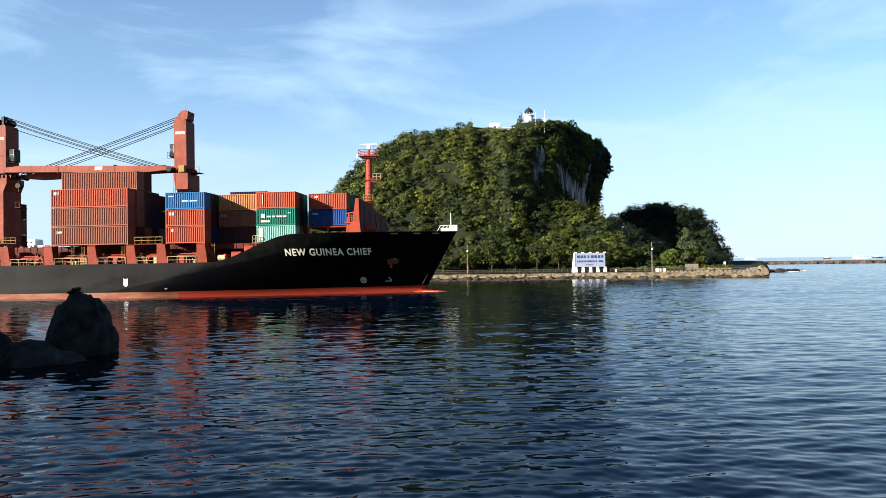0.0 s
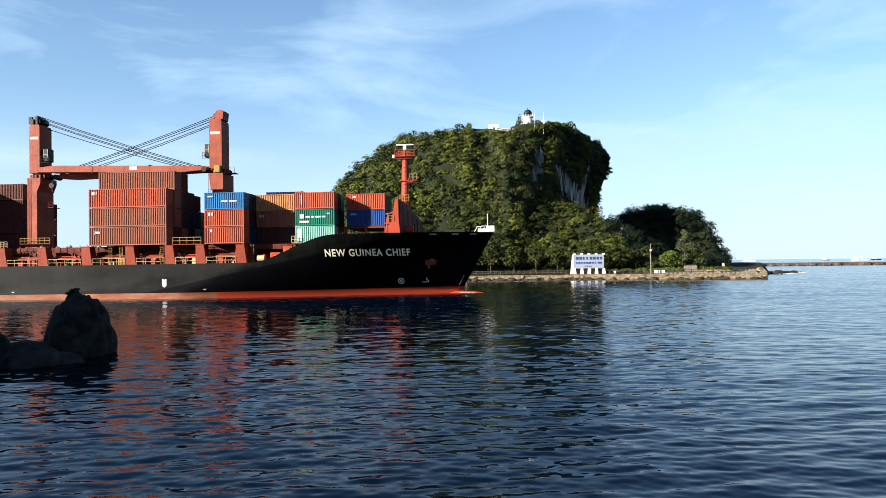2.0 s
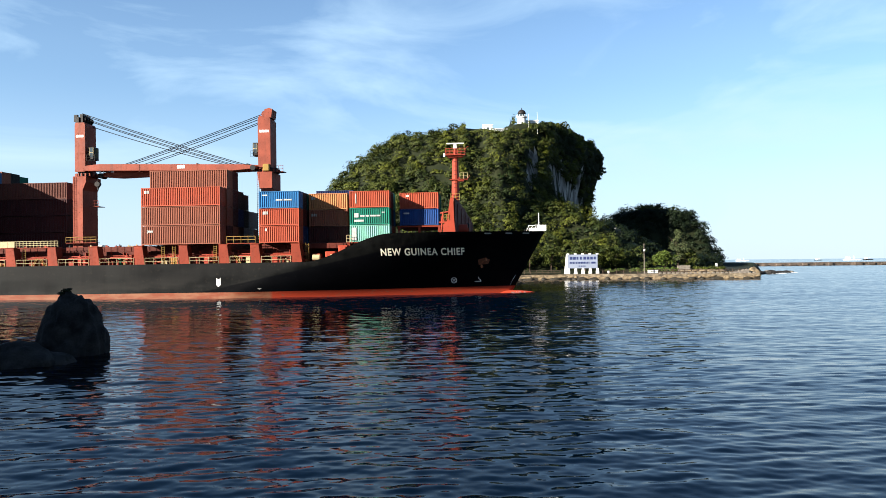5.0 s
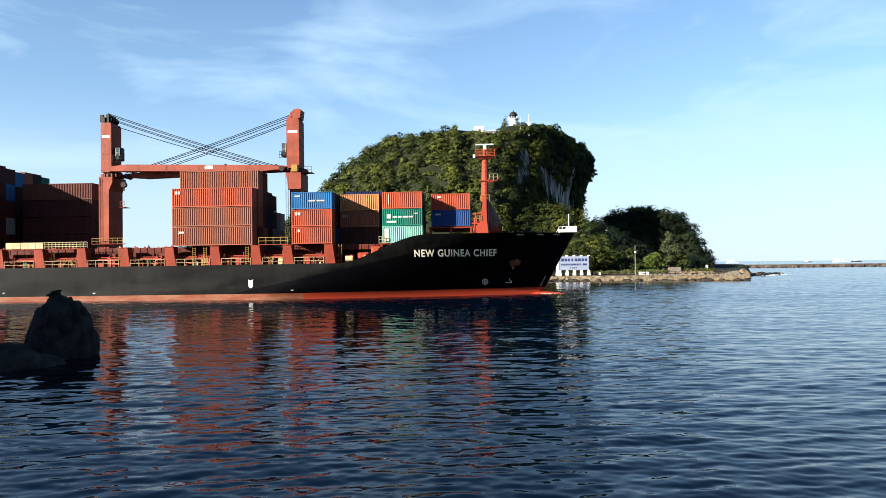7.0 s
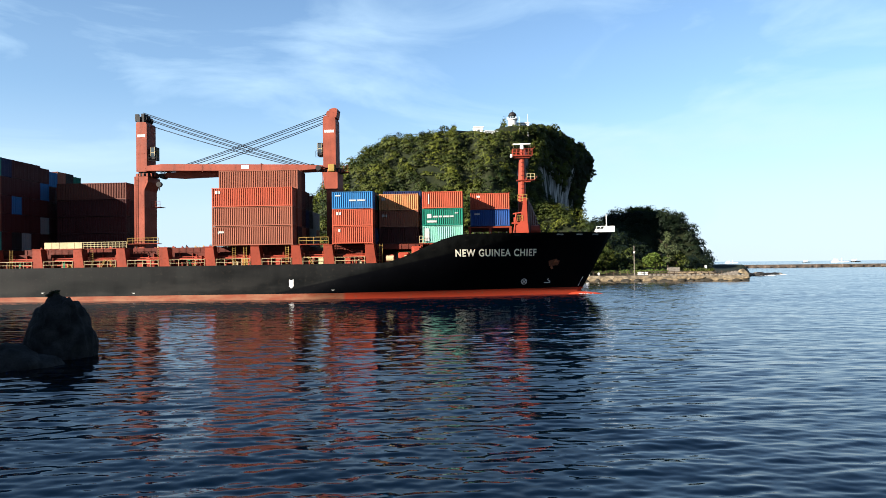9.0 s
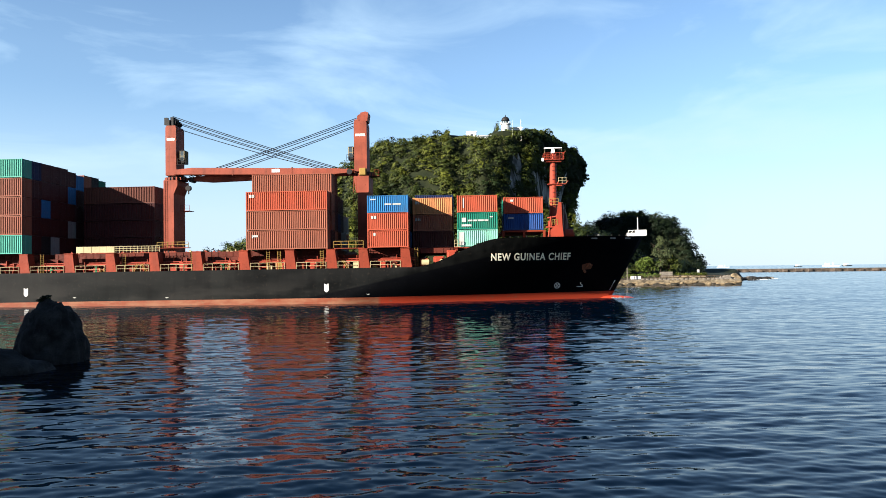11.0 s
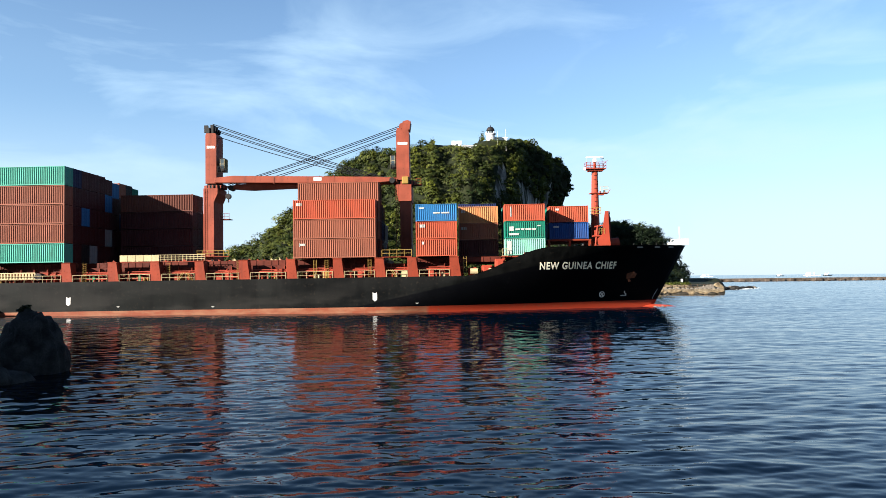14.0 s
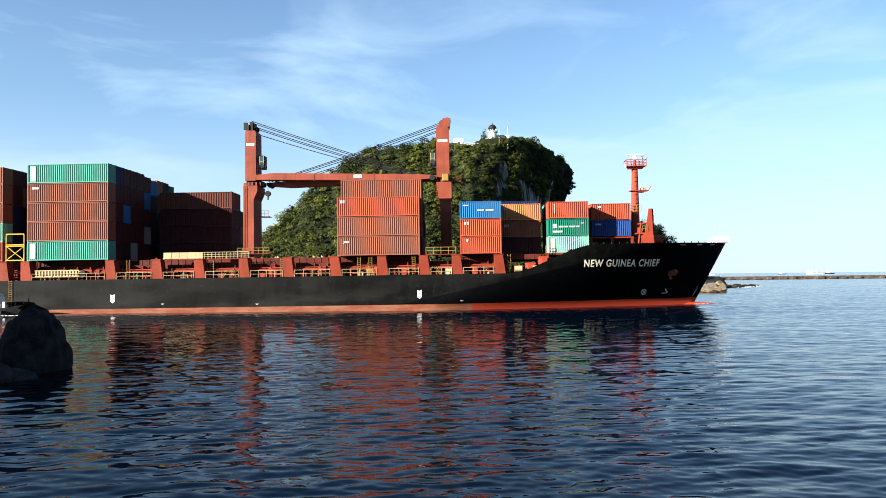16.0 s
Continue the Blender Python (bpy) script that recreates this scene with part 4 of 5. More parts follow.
for x, y, h in ((33.5, 12.1, 1.7), (36.5, 13.9, 2.0)):
    part("whip_aerial", rod(bmesh.new(), (x, y, 22.5), (x, y, 22.5 + h), 0.022, 5, 0.012), RAIL_PALE, mast)
part("wind_vane", rod(rod(bmesh.new(), (36.0, 12.1, 22.6), (36.0, 12.1, 24.1), 0.03, 5), (35.75, 12.1, 24.05), (36.3, 12.1, 24.12), 0.05, 5), DARK_STEEL, mast)
# wave breaker: a plate slanting across the deck, high at the side, held by a bracket
bm = bmesh.new()
pts = [(35.2, 3.5, 8.6), (37.7, 15.0, 8.6), (37.7, 15.0, 10.8), (37.35, 13.4, 11.9), (36.4, 9.0, 13.4), (35.2, 3.5, 14.7)]
front = [bm.verts.new(q) for q in pts]
rear = [bm.verts.new((x - 0.18, y + 0.06, z)) for x, y, z in pts]
bm.faces.new(front)
bm.faces.new(rear[::-1])
for i in range(6):
    bm.faces.new((front[i], front[(i + 1) % 6], rear[(i + 1) % 6], rear[i]))
breaker = part("wave_breaker", bm, BREAKER_SHADE_RED, ship, "slanting red wave-breaker plate on the forecastle")
bm = prism(bmesh.new(), [(33.3, 8.6), (35.3, 8.6), (35.05, 11.2), (34.95, 14.7), (34.5, 14.7), (33.9, 11.0), (33.3, 10.6)], 3.3, 3.55)
part("bracket", bm, MAST_RED, breaker)
for k in range(5):                            # stiffeners on the plate's face
    f = 0.12 + 0.2 * k
    bx, by = 35.2 + 2.5 * f, 3.5 + 11.5 * f
    part("stiffener", boxes(bmesh.new(), (bx, bx + 0.1, by - 0.08, by + 0.02, 8.7, 14.2 - 3.0 * f)), BREAKER_SHADE_RED, breaker)
bm = bmesh.new()
rod(bm, (32.9, 4.0, 8.6), (33.4, 3.8, 12.6), 0.13, 8)
rod(bm, (32.9, 4.0, 12.4), (34.3, 3.6, 12.6), 0.1, 8)
boxes(bm, (32.7, 34.2, 3.7, 4.9, 10.9, 11.1), (33.0, 33.5, 3.8, 4.5, 11.1, 11.9))
part("brace", bm, MAST_RED, breaker)
bm = bmesh.new()
for u in (33.5, 33.9, 34.3):
    rod(bm, (u, 3.25, 11.3), (u, 3.25, 12.1), 0.035, 5)
for z in (11.7, 12.1):
    rod(bm, (33.5, 3.25, z), (34.3, 3.25, z), 0.035, 5)
part("platform_rail", bm, RAIL_YELLOW, breaker)
# windlass and its guard between the mast and the breaker
part("windlass_drum", rod(bmesh.new(), (35.6, 6.2, 10.0), (37.0, 6.2, 10.0), 0.75, 16), MAST_RED, ship)
part("windlass_gear", rod(rod(bmesh.new(), (35.3, 6.2, 10.0), (35.5, 6.2, 10.0), 1.05, 18), (36.9, 7.4, 10.4), (37.2, 7.4, 10.4), 0.6, 14), DARK_STEEL, ship)
part("windlass_bed", boxes(bmesh.new(), (35.1, 37.4, 5.6, 8.2, 8.6, 9.2), (35.2, 35.4, 5.9, 6.5, 9.2, 10.2), (37.0, 37.2, 5.9, 6.5, 9.2, 10.2)), DECK_RED, ship, soft_edges=0.03)
for x in (33.4, 34.1, 34.8):
    part("guard_post", rod(bmesh.new(), (x, 5.2, 8.6), (x, 5.2, 11.4), 0.05, 6), MAST_RED, ship)
for z in (9.6, 10.5, 11.4):
    part("guard_bar", rod(bmesh.new(), (33.4, 5.2, z), (34.8, 5.2, z), 0.04, 6), MAST_RED, ship)
bm = boxes(bmesh.new(), (33.2, 36.4, 11.0, 15.4, 8.6, 10.6))
part("winch_house", bm, DECK_RED, ship, soft_edges=0.06)
# the raised frame under the forward boxes
bm = boxes(bmesh.new(), (26.0, 32.8, 6.0, 20.0, 10.45, 10.66))
for x in (26.1, 29.3, 32.4):
    boxes(bm, (x, x + 0.35, 6.0, 6.35, 8.6, 10.45))
part("box_platform", bm, DECK_RED, ship)

# ship's name along the flare
NAME_PAINT = painted("name_paint", (0.85, 0.80, 0.62), 0.5, (0.5, 0.3, 0.1), 0.3, 0.15)
curve = bpy.data.curves.new("name_text", "FONT")
curve.body = "NEW GUINEA CHIEF"
curve.space_character = 1.15
curve.offset = 0.025
source = bpy.data.objects.new("name_text", curve)
scene.collection.objects.link(source)
bpy.context.view_layer.update()
me = bpy.data.meshes.new_from_object(source.evaluated_get(bpy.context.evaluated_depsgraph_get()))
bpy.data.objects.remove(source)
tx = [v.co.x for v in me.vertices]
ty = [v.co.y for v in me.vertices]
for v in me.vertices:
    x = 24.15 + (v.co.x - min(tx)) / (max(tx) - min(tx)) * 12.3
    z = 5.98 + (v.co.y - min(ty)) / (max(ty) - min(ty)) * 1.1
    v.co = Vector((x, hull_side(x, z) - 0.05, z))
me.materials.append(NAME_PAINT)
lettering = tagged(new("name_lettering", me), "white painted ship's name in capitals")
lettering.parent = ship


# ---- deck gear along the ship's side ----
edges = sorted(STOOLS)
for a, b in zip(edges, edges[1:]):
    if a < -61:
        continue
    x0, x1 = a + 1.0, b - 0.8
    if x1 - x0 < 0.8:
        continue
    rail = part("railing", rod(bmesh.new(), (x0, -0.42, 6.2), (x1, -0.42, 6.2), 0.035, 5), RAIL_PALE, ship, "pale steel guard rail")
    part("middle_rail", rod(bmesh.new(), (x0, -0.42, 5.7), (x1, -0.42, 5.7), 0.03, 5), RAIL_PALE, rail)
    n = max(1, round((x1 - x0) / 1.3))
    for i in range(n + 1):
        x = x0 + (x1 - x0) * i / n
        part("post", rod(bmesh.new(), (x, -0.42, 5.2), (x, -0.42, 6.25), 0.04, 5), RAIL_PALE, rail)
random.seed(4)
for x in range(-60, 13, 2):                    # stays of the hatch coaming
    part("coaming_stay", prism(bmesh.new(), [(x, 5.1), (x + 0.12, 5.1), (x + 0.12, 7.2), (x, 7.2)], 1.75, 2.2), DECK_RED, ship)
bm = bmesh.new()
for y, z, r in ((0.75, 6.35, 0.12), (1.0, 6.62, 0.08), (0.9, 5.6, 0.1)):
    rod(bm, (-76, y, z), (13, y, z), r, 8)
part("pipe_run", bm, MAST_RED, ship, "red pipes along the deck")
for x, w, h, mat_ in ((-54.5, 0.5, 1.2, MAST_RED), (-52.0, 0.7, 1.0, MAST_RED), (-42.5, 0.4, 0.9, GREEN_PAINT), (-35.6, 0.4, 0.9, GREEN_PAINT), (-29.5, 0.5, 0.6, RAIL_YELLOW), (-22.6, 0.6, 1.5, MAST_RED),
                     (-16.2, 0.4, 1.0, GREEN_PAINT), (-15.2, 0.5, 1.6, MAST_RED), (-8.0, 1.0, 1.2, RAIL_YELLOW), (-7.0, 0.6, 1.5, MAST_RED), (-2.8, 0.7, 1.1, MAST_RED), (3.6, 0.5, 0.9, GREEN_PAINT), (7.9, 0.6, 0.8, MAST_RED), (9.3, 0.9, 0.5, RAIL_PALE)):
    bm = boxes(bmesh.new(), (x, x + w, 0.7, 1.3, 5.1, 5.1 + h))
    rod(bm, (x + w / 2, 0.9, 5.1 + h), (x + w / 2, 0.9, 5.4 + h), 0.1, 8)
    part("deck_fitting", bm, mat_, ship, soft_edges=0.05)
for x in (-43.8, -31.2, -20.7, -9.3, -7.6, -1.2, 12.9):
    bm = bmesh.new()
    for dx in (0, 0.45):
        rod(bm, (x + dx, 0.5, 5.1), (x + dx, 0.5, 8.1), 0.035, 5)
    for k in range(9):
        rod(bm, (x, 0.5, 5.4 + 0.3 * k), (x + 0.45, 0.5, 5.4 + 0.3 * k), 0.025, 4)
    part("ladder", bm, RAIL_YELLOW, ship, "yellow ladder")
# slanting stowage bars on the side deck between the cranes
for x in (2.0, -28.3):
    for s in (-1, 1):
        for k in range(2):
            part("stowage_bar", rod(bmesh.new(), (x + 0.9 * s + k * 0.25 * s, 0.0, 5.2), (x + 0.15 * s + k * 0.25 * s, 0.0, 6.4), 0.06, 6), RAIL_YELLOW, ship)


FITTINGS = random.Random(31)
for a, b in zip(edges, edges[1:]):             # valves, lockers, goosenecks and brackets that catch the sun between the stools
    x = a + 1.1
    while x < b - 1.2 and a > -62:
        kind = FITTINGS.randrange(5)
        paint = FITTINGS.choice((MAST_RED, MAST_RED, DECK_RED, DECK_RED, RAIL_PALE, RAIL_YELLOW))
        y = FITTINGS.uniform(0.25, 1.3)
        bm = bmesh.new()
        if kind == 0:                          # gooseneck vent
            h = FITTINGS.uniform(0.7, 1.5)
            rod(bm, (x, y, 5.1), (x, y, 5.1 + h), 0.11, 8)
            rod(bm, (x, y, 5.1 + h), (x + 0.3, y - 0.1, 5.2 + h), 0.11, 8)
            rod(bm, (x + 0.3, y - 0.1, 5.2 + h), (x + 0.34, y - 0.12, 4.95 + h), 0.14, 8)
            part("gooseneck_vent", bm, paint, ship)
        elif kind == 1:                        # locker with a lid
            w, h = FITTINGS.uniform(0.5, 1.1), FITTINGS.uniform(0.5, 1.0)
            boxes(bm, (x, x + w, y, y + 0.5, 5.1, 5.1 + h), (x - 0.04, x + w + 0.04, y - 0.04, y + 0.54, 5.1 + h, 5.16 + h))
            part("deck_locker", bm, paint, ship, soft_edges=0.02)
        elif kind == 2:                        # hand wheel on a stem
            rod(bm, (x, y, 5.1), (x, y, 5.95), 0.05, 6)
            rod(bm, (x, y, 5.95), (x, y, 6.0), 0.28, 12)
            rod(bm, (x, y, 5.1), (x, y, 5.5), 0.18, 10)
            part("valve", bm, paint, ship)
        elif kind == 3:                        # pipe bracket
            boxes(bm, (x, x + 0.1, 0.5, 1.9, 5.1, 6.75), (x, x + 0.1, 0.2, 0.5, 5.1, 5.6))
            part("pipe_bracket", bm, DECK_RED, ship)
        else:                                  # twin bollard
            for dx in (0, 0.55):
                rod(bm, (x + dx, y, 5.1), (x + dx, y, 5.75), 0.16, 10)
                rod(bm, (x + dx, y, 5.75), (x + dx, y, 5.82), 0.21, 10)
            boxes(bm, (x - 0.3, x + 0.85, y - 0.25, y + 0.25, 5.1, 5.18))
            part("bollard", bm, paint, ship)
        x += FITTINGS.uniform(0.7, 1.5)


def railed_walk(x0, x1, z, height, y=0.3, mid=2, step=1.0, material=RAIL_YELLOW, deep=1.2):
    """A grating walkway with a guard rail."""
    w = part("walkway", boxes(bmesh.new(), (x0, x1, y, y + deep, z - 0.1, z)), DECK_RED, ship)
    bm = bmesh.new()
    for k in range(1, mid + 1):
        rod(bm, (x0, y, z + height * k / mid), (x1, y, z + height * k / mid), 0.045, 5)
    n = max(1, round((x1 - x0) / step))
    for i in range(n + 1):
        x = x0 + (x1 - x0) * i / n
        rod(bm, (x, y, z), (x, y, z + height), 0.045, 5)
    part("guard_rail", bm, material, w)
    return w


railed_walk(0.9, 5.3, 8.25, 1.0, 0.2, 2, 1.1)
bridge = railed_walk(-38.1, -25.4, 8.1, 0.95, 0.2, 3, 0.55, RAIL_PALE)
bm = boxes(bmesh.new(), *[(-38.1 + 1.18 * k + 0.03, -38.1 + 1.18 * (k + 1) - 0.03, 0.08, 0.15, 8.15, 9.05) for k in range(5)])
part("side_board", bm, RAIL_PALE, bridge, "pale cream boards lit by the sun")
railed_walk(-30.2, -25.0, 9.1, 0.9, 10.2, 2, 0.8)
# yellow lashing frame with crossed braces
bm = bmesh.new()
for x in (-61.7, -59.0):
    rod(bm, (x, 0.0, 8.1), (x, 0.0, 12.2), 0.1, 6)
for z in (8.3, 10.4, 10.6, 12.2):
    rod(bm, (-61.7, 0.0, z), (-59.0, 0.0, z), 0.09, 6)
rod(bm, (-61.7, 0.0, 8.3), (-59.0, 0.0, 10.4), 0.06, 6)
rod(bm, (-59.0, 0.0, 8.3), (-61.7, 0.0, 10.4), 0.06, 6)
part("lashing_frame", bm, painted("bright_yellow", (0.42, 0.29, 0.03), 0.5, (0.3, 0.2, 0.05), 0.4, 0.2), ship, "yellow braced steel frame")
bm = bmesh.new()
for x in (-60.95, -60.45):
    rod(bm, (x, -0.62, 1.2), (x, -0.62, 5.3), 0.03, 4)
for k in range(13):
    rod(bm, (-61.0, -0.62, 1.3 + 0.32 * k), (-60.4, -0.62, 1.3 + 0.32 * k), 0.035, 4)
part("rope_ladder", bm, RAIL_YELLOW, ship, "rope boarding ladder hung down the hull")
# stowed gangway
bm = boxes(bmesh.new(), (-57.3, -50.6, -0.2, 0.1, 5.75, 5.9), (-57.3, -50.6, -0.2, 0.1, 6.6, 6.75))
for k in range(15):
    x = -57.2 + 0.46 * k
    boxes(bm, (x, x + 0.24, -0.16, 0.06, 5.9, 6.6))
part("gangway", bm, RAIL_PALE, ship, "stowed pale aluminium gangway")
part("gangway_winch", rod(bmesh.new(), (-50.2, -0.2, 6.1), (-50.2, 0.8, 6.1), 0.55, 12), DARK_STEEL, ship)
# winches and rails at the break of the forecastle
for x, w, h in ((13.6, 1.3, 1.4), (15.6, 1.6, 1.7), (17.6, 1.5, 2.6)):
    part("mooring_winch", boxes(bmesh.new(), (x, x + w, 1.2, 3.2, 5.1, 5.1 + h), (x + 0.2, x + w - 0.2, 0.9, 1.2, 5.3, 4.9 + h)), MAST_RED, ship, soft_edges=0.12)
for x in (13.9, 16.6):
    part("winch_drum", rod(bmesh.new(), (x, 0.6, 5.9), (x + 1.1, 0.6, 5.9), 0.45, 14), RAIL_PALE, ship)
bm = bmesh.new()
for z in (8.2, 8.7, 9.2):
    rod(bm, (18.75, 2.0, z), (19.6, 2.0, z), 0.04, 5)
for x in (18.75, 19.2, 19.6):
    rod(bm, (x, 2.0, 8.15), (x, 2.0, 9.2), 0.04, 5)
part("guard_rail", bm, RAIL_PALE, ship)
part("box_platform", boxes(bmesh.new(), (18.7, 25.7, 2.4, 20, 7.95, 8.14), (18.8, 19.2, 2.5, 2.9, 5.1, 7.95)), DECK_RED, ship)

# ---- markings on the hull ----
def on_hull(x, z, lift=0.04):
    return Vector((x, hull_side(x, z) - lift, z))


def decal(name, outline, material, label=""):
    """A flat painted shape laid on the hull's curve."""
    bm = bmesh.new()
    bm.faces.new([bm.verts.new(on_hull(x, z)) for x, z in outline])
    part(name, bm, material, ship, label)


for x in (-0.14, -45.44):
    decal("tug_mark", [(x - 0.32, 2.0), (x, 1.72), (x + 0.32, 2.0), (x + 0.32, 3.05), (x, 2.85), (x - 0.32, 3.05)], WHITE, "white tug push mark")
for x, z in ((-38.0, 1.5), (-24.0, 1.3), (6.0, 1.35)):
    decal("draught_mark", [(x - 0.3, z + 0.07), (x + 0.3, z + 0.07), (x + 0.06, z - 0.09), (x - 0.06, z - 0.09)], MARK)
cx, cz = 34.65, 2.0
bm = bmesh.new()
ring = [[bm.verts.new(on_hull(cx + r * math.cos(2 * math.pi * k / 20), cz + r * math.sin(2 * math.pi * k / 20))) for k in range(20)] for r in (0.48, 0.36)]
for k in range(20):
    bm.faces.new((ring[0][k], ring[0][(k + 1) % 20], ring[1][(k + 1) % 20], ring[1][k]))
for s in (-1, 1):
    bm.faces.new([bm.verts.new(on_hull(cx + u, cz + s * v)) for u, v in ((-0.3, -0.22), (-0.22, -0.3), (0.3, 0.22), (0.22, 0.3))])
part("thruster_mark", bm, WHITE, ship, "white crossed circle")
bm = bmesh.new()
for u0, w0, u1, w1 in ((37.9, 1.75, 38.9, 1.75), (38.75, 1.75, 38.9, 2.0), (38.8, 2.0, 38.5, 2.2), (38.5, 2.2, 38.6, 2.45)):
    rod(bm, on_hull(u0, w0, 0.02), on_hull(u1, w1, 0.02), 0.06, 5)
part("bulb_mark", bm, WHITE, ship)
bm = bmesh.new()
for k in range(9):
    z = 1.1 + 0.18 * k
    u = stem_x(z) - 1.0
    bm.faces.new([bm.verts.new(on_hull(u + dx, z + dz)) for dx, dz in ((0, 0), (0.12, 0), (0.12, 0.09), (0, 0.09))])
part("draught_scale", bm, WHITE, ship)
RUST = painted("rust", (0.16, 0.06, 0.03), 0.8, (0.08, 0.04, 0.03), 0.6, 0.4)
bm = boxes(bmesh.new(), (-0.14, 0.14, -0.1, 0.15, -0.7, 0.7), (-0.75, 0.75, -0.12, 0.15, -0.85, -0.5), (-0.3, 0.3, -0.08, 0.12, 0.5, 0.8))
for v in bm.verts:
    v.co = on_hull(39.35, 4.9, 0.05) + Matrix.Rotation(radians(-38), 3, "Z") @ (Matrix.Rotation(radians(62), 3, "Y") @ v.co)
part("anchor", bm, RUST, ship, "rusty anchor drawn up to the bow", soft_edges=0.05)
decal("rust_stain", [(38.6, 4.4), (40.1, 4.5), (40.4, 5.2), (39.6, 5.5), (38.5, 5.2)], RUST)
for u in (33.4, 40.1, 43.4, 46.2):
    z = sheer(u) - 0.32
    bm = bmesh.new()
    p = [on_hull(u + dx, z + dz, 0.05) for dx, dz in ((-0.45, -0.1), (0.45, -0.1), (0.6, 0), (0.45, 0.1), (-0.45, 0.1), (-0.6, 0))]
    bm.faces.new([bm.verts.new(q) for q in p])
    part("fairlead", bm, MARK if u > 36 else DARK_STEEL, ship)
# forward rail, white bow platform and jackstaff
bm = bmesh.new()
for u0, u1 in ((27.0, 33.0), (39.0, 46.0)):
    n = int((u1 - u0) / 1.2)
    for k in range(n + 1):
        u = u0 + (u1 - u0) * k / n
        y = hull_side(u, sheer(u)) + 0.3
        rod(bm, (u, y, sheer(u) - 0.1), (u, y, sheer(u) + 0.25), 0.06, 5)
part("bulwark_stays", bm, DARK_STEEL, ship)
bm = boxes(bmesh.new(), (48.3, 49.6, 11.7, 14.3, 9.75, 10.7), (46.9, 48.3, 11.8, 14.2, 9.75, 10.25))
for u in (46.3, 46.9, 47.5):
    rod(bm, (u, 11.8, 9.7), (u + 0.5, 11.8, 10.55), 0.05, 5)
rod(bm, (46.7, 11.8, 10.6), (48.3, 11.8, 10.7), 0.05, 5)
part("bow_platform", bm, WHITE, ship, "white painted platform at the stem", soft_edges=0.02)
part("jackstaff", rod(bmesh.new(), (48.5, CY, 9.6), (48.5, CY, 12.75), 0.06, 6), WHITE, ship, "thin white jackstaff")

# ---- painted marks on some boxes ----
def box_marks(x, y, z, *bars):
    """White bars on the starboard side of the box whose foot is at z; each bar u, w, width, height from its aft lower corner."""
    for ob, m in riders:
        if not ob.name.startswith("shipping_container"):
            continue
        half = [c for c in ob.children if c.name.startswith("side_panel")][0].dimensions.x / 2 + 0.13
        p = m.translation
        if abs(p.x - half - x) < 0.4 and abs(p.y - 1.22 - y) < 0.3 and abs(p.z - z) < 0.3:
            for u, w, bw, bh in bars:
                part("marking", boxes(bmesh.new(), (u - half, u - half + bw, -1.232, -1.222, w, w + bh)), MARK, ob, "white painted lettering bar")


bpy.context.view_layer.update()
h1, h2 = B0 + HC, B0 + 2 * HC
box_marks(-12.2, 0, h2, (0.5, 2.0, 0.35, 0.45), (0.95, 2.0, 0.12, 0.45), (1.15, 2.0, 0.12, 0.45))
box_marks(-12.2, 0, B0, (0.9, 1.9, 0.9, 0.3), (0.9, 1.75, 0.12, 0.5))
box_marks(5.95, 0, B0 + STD, (0.6, 1.7, 0.3, 0.45), (1.0, 1.7, 0.14, 0.45), (1.2, 1.7, 0.14, 0.45))
box_marks(5.95, 0, B0, (0.9, 1.8, 0.3, 0.4))
box_marks(5.95, 0, B0 + 2 * STD, (0.5, 1.9, 0.8, 0.18), (2.6, 1.15, 1.0, 0.22), (3.8, 1.15, 1.2, 0.22))
box_marks(12.3, 5, B0 + STD, (0.4, 1.6, 0.3, 0.4), (0.8, 1.6, 0.14, 0.4), (1.05, 1.6, 0.14, 0.4))
box_marks(12.3, 5, B0 + 2 * STD, (0.4, 1.6, 0.3, 0.4), (0.8, 1.6, 0.14, 0.4))
box_marks(19.2, 2.5, B0 + STD, (0.7, 1.15, 0.65, 0.65), (0.65, 0.5, 1.5, 0.3), (1.6, 1.25, 0.7, 0.25), (2.45, 1.25, 0.5, 0.25), (3.1, 1.25, 0.9, 0.25), (4.1, 1.25, 0.6, 0.25), (4.9, 1.8, 0.5, 0.15))
box_marks(19.2, 2.5, B0 + 2 * STD, (0.9, 0.7, 0.14, 1.5))
box_marks(19.2, 2.5, B0, (0.3, 0.3, 0.7, 1.9))
box_marks(-58.6, 0, B0, (0.5, 0.3, 0.8, 2.3))
box_marks(-58.6, 0, B0 + 4 * HC, (0.5, 0.3, 0.8, 2.3))
box_marks(-58.6, 0, B0 + 3 * HC, (0.7, 2.0, 1.1, 0.35))
box_marks(26.4, 6.25, 10.7 + STD, (1.0, 1.9, 0.5, 0.3))
box_marks(26.4, 6.25, 10.7, (0.6, 1.8, 0.9, 0.25))

# ---- foam at the stem ----
def foam_patch(name, label, outline_rng, along, across, centre, count, m):
    fr = np.random.default_rng(outline_rng)
    bm = bmesh.new()
    for _ in range(count):
        u = fr.random()
        cx, cy = centre[0] + along * (u - 0.2), centre[1] + across * fr.normal(0, 0.3) * (0.4 + u)
        r = fr.uniform(0.05, 0.16)
        k = 7
        ring = [bm.verts.new((cx + 2.0 * r * math.cos(6.283 * i / k) * fr.uniform(0.7, 1.2), cy + r * math.sin(6.283 * i / k) * fr.uniform(0.7, 1.2), 0.03)) for i in range(k)]
        top = bm.verts.new((cx, cy, 0.03 + r * 0.5))
        for i in range(k):
            bm.faces.new((ring[i], ring[(i + 1) % k], top))
    return aboard(thing(name, bm, FOAM, label, "foam", kind="stuff"), m)


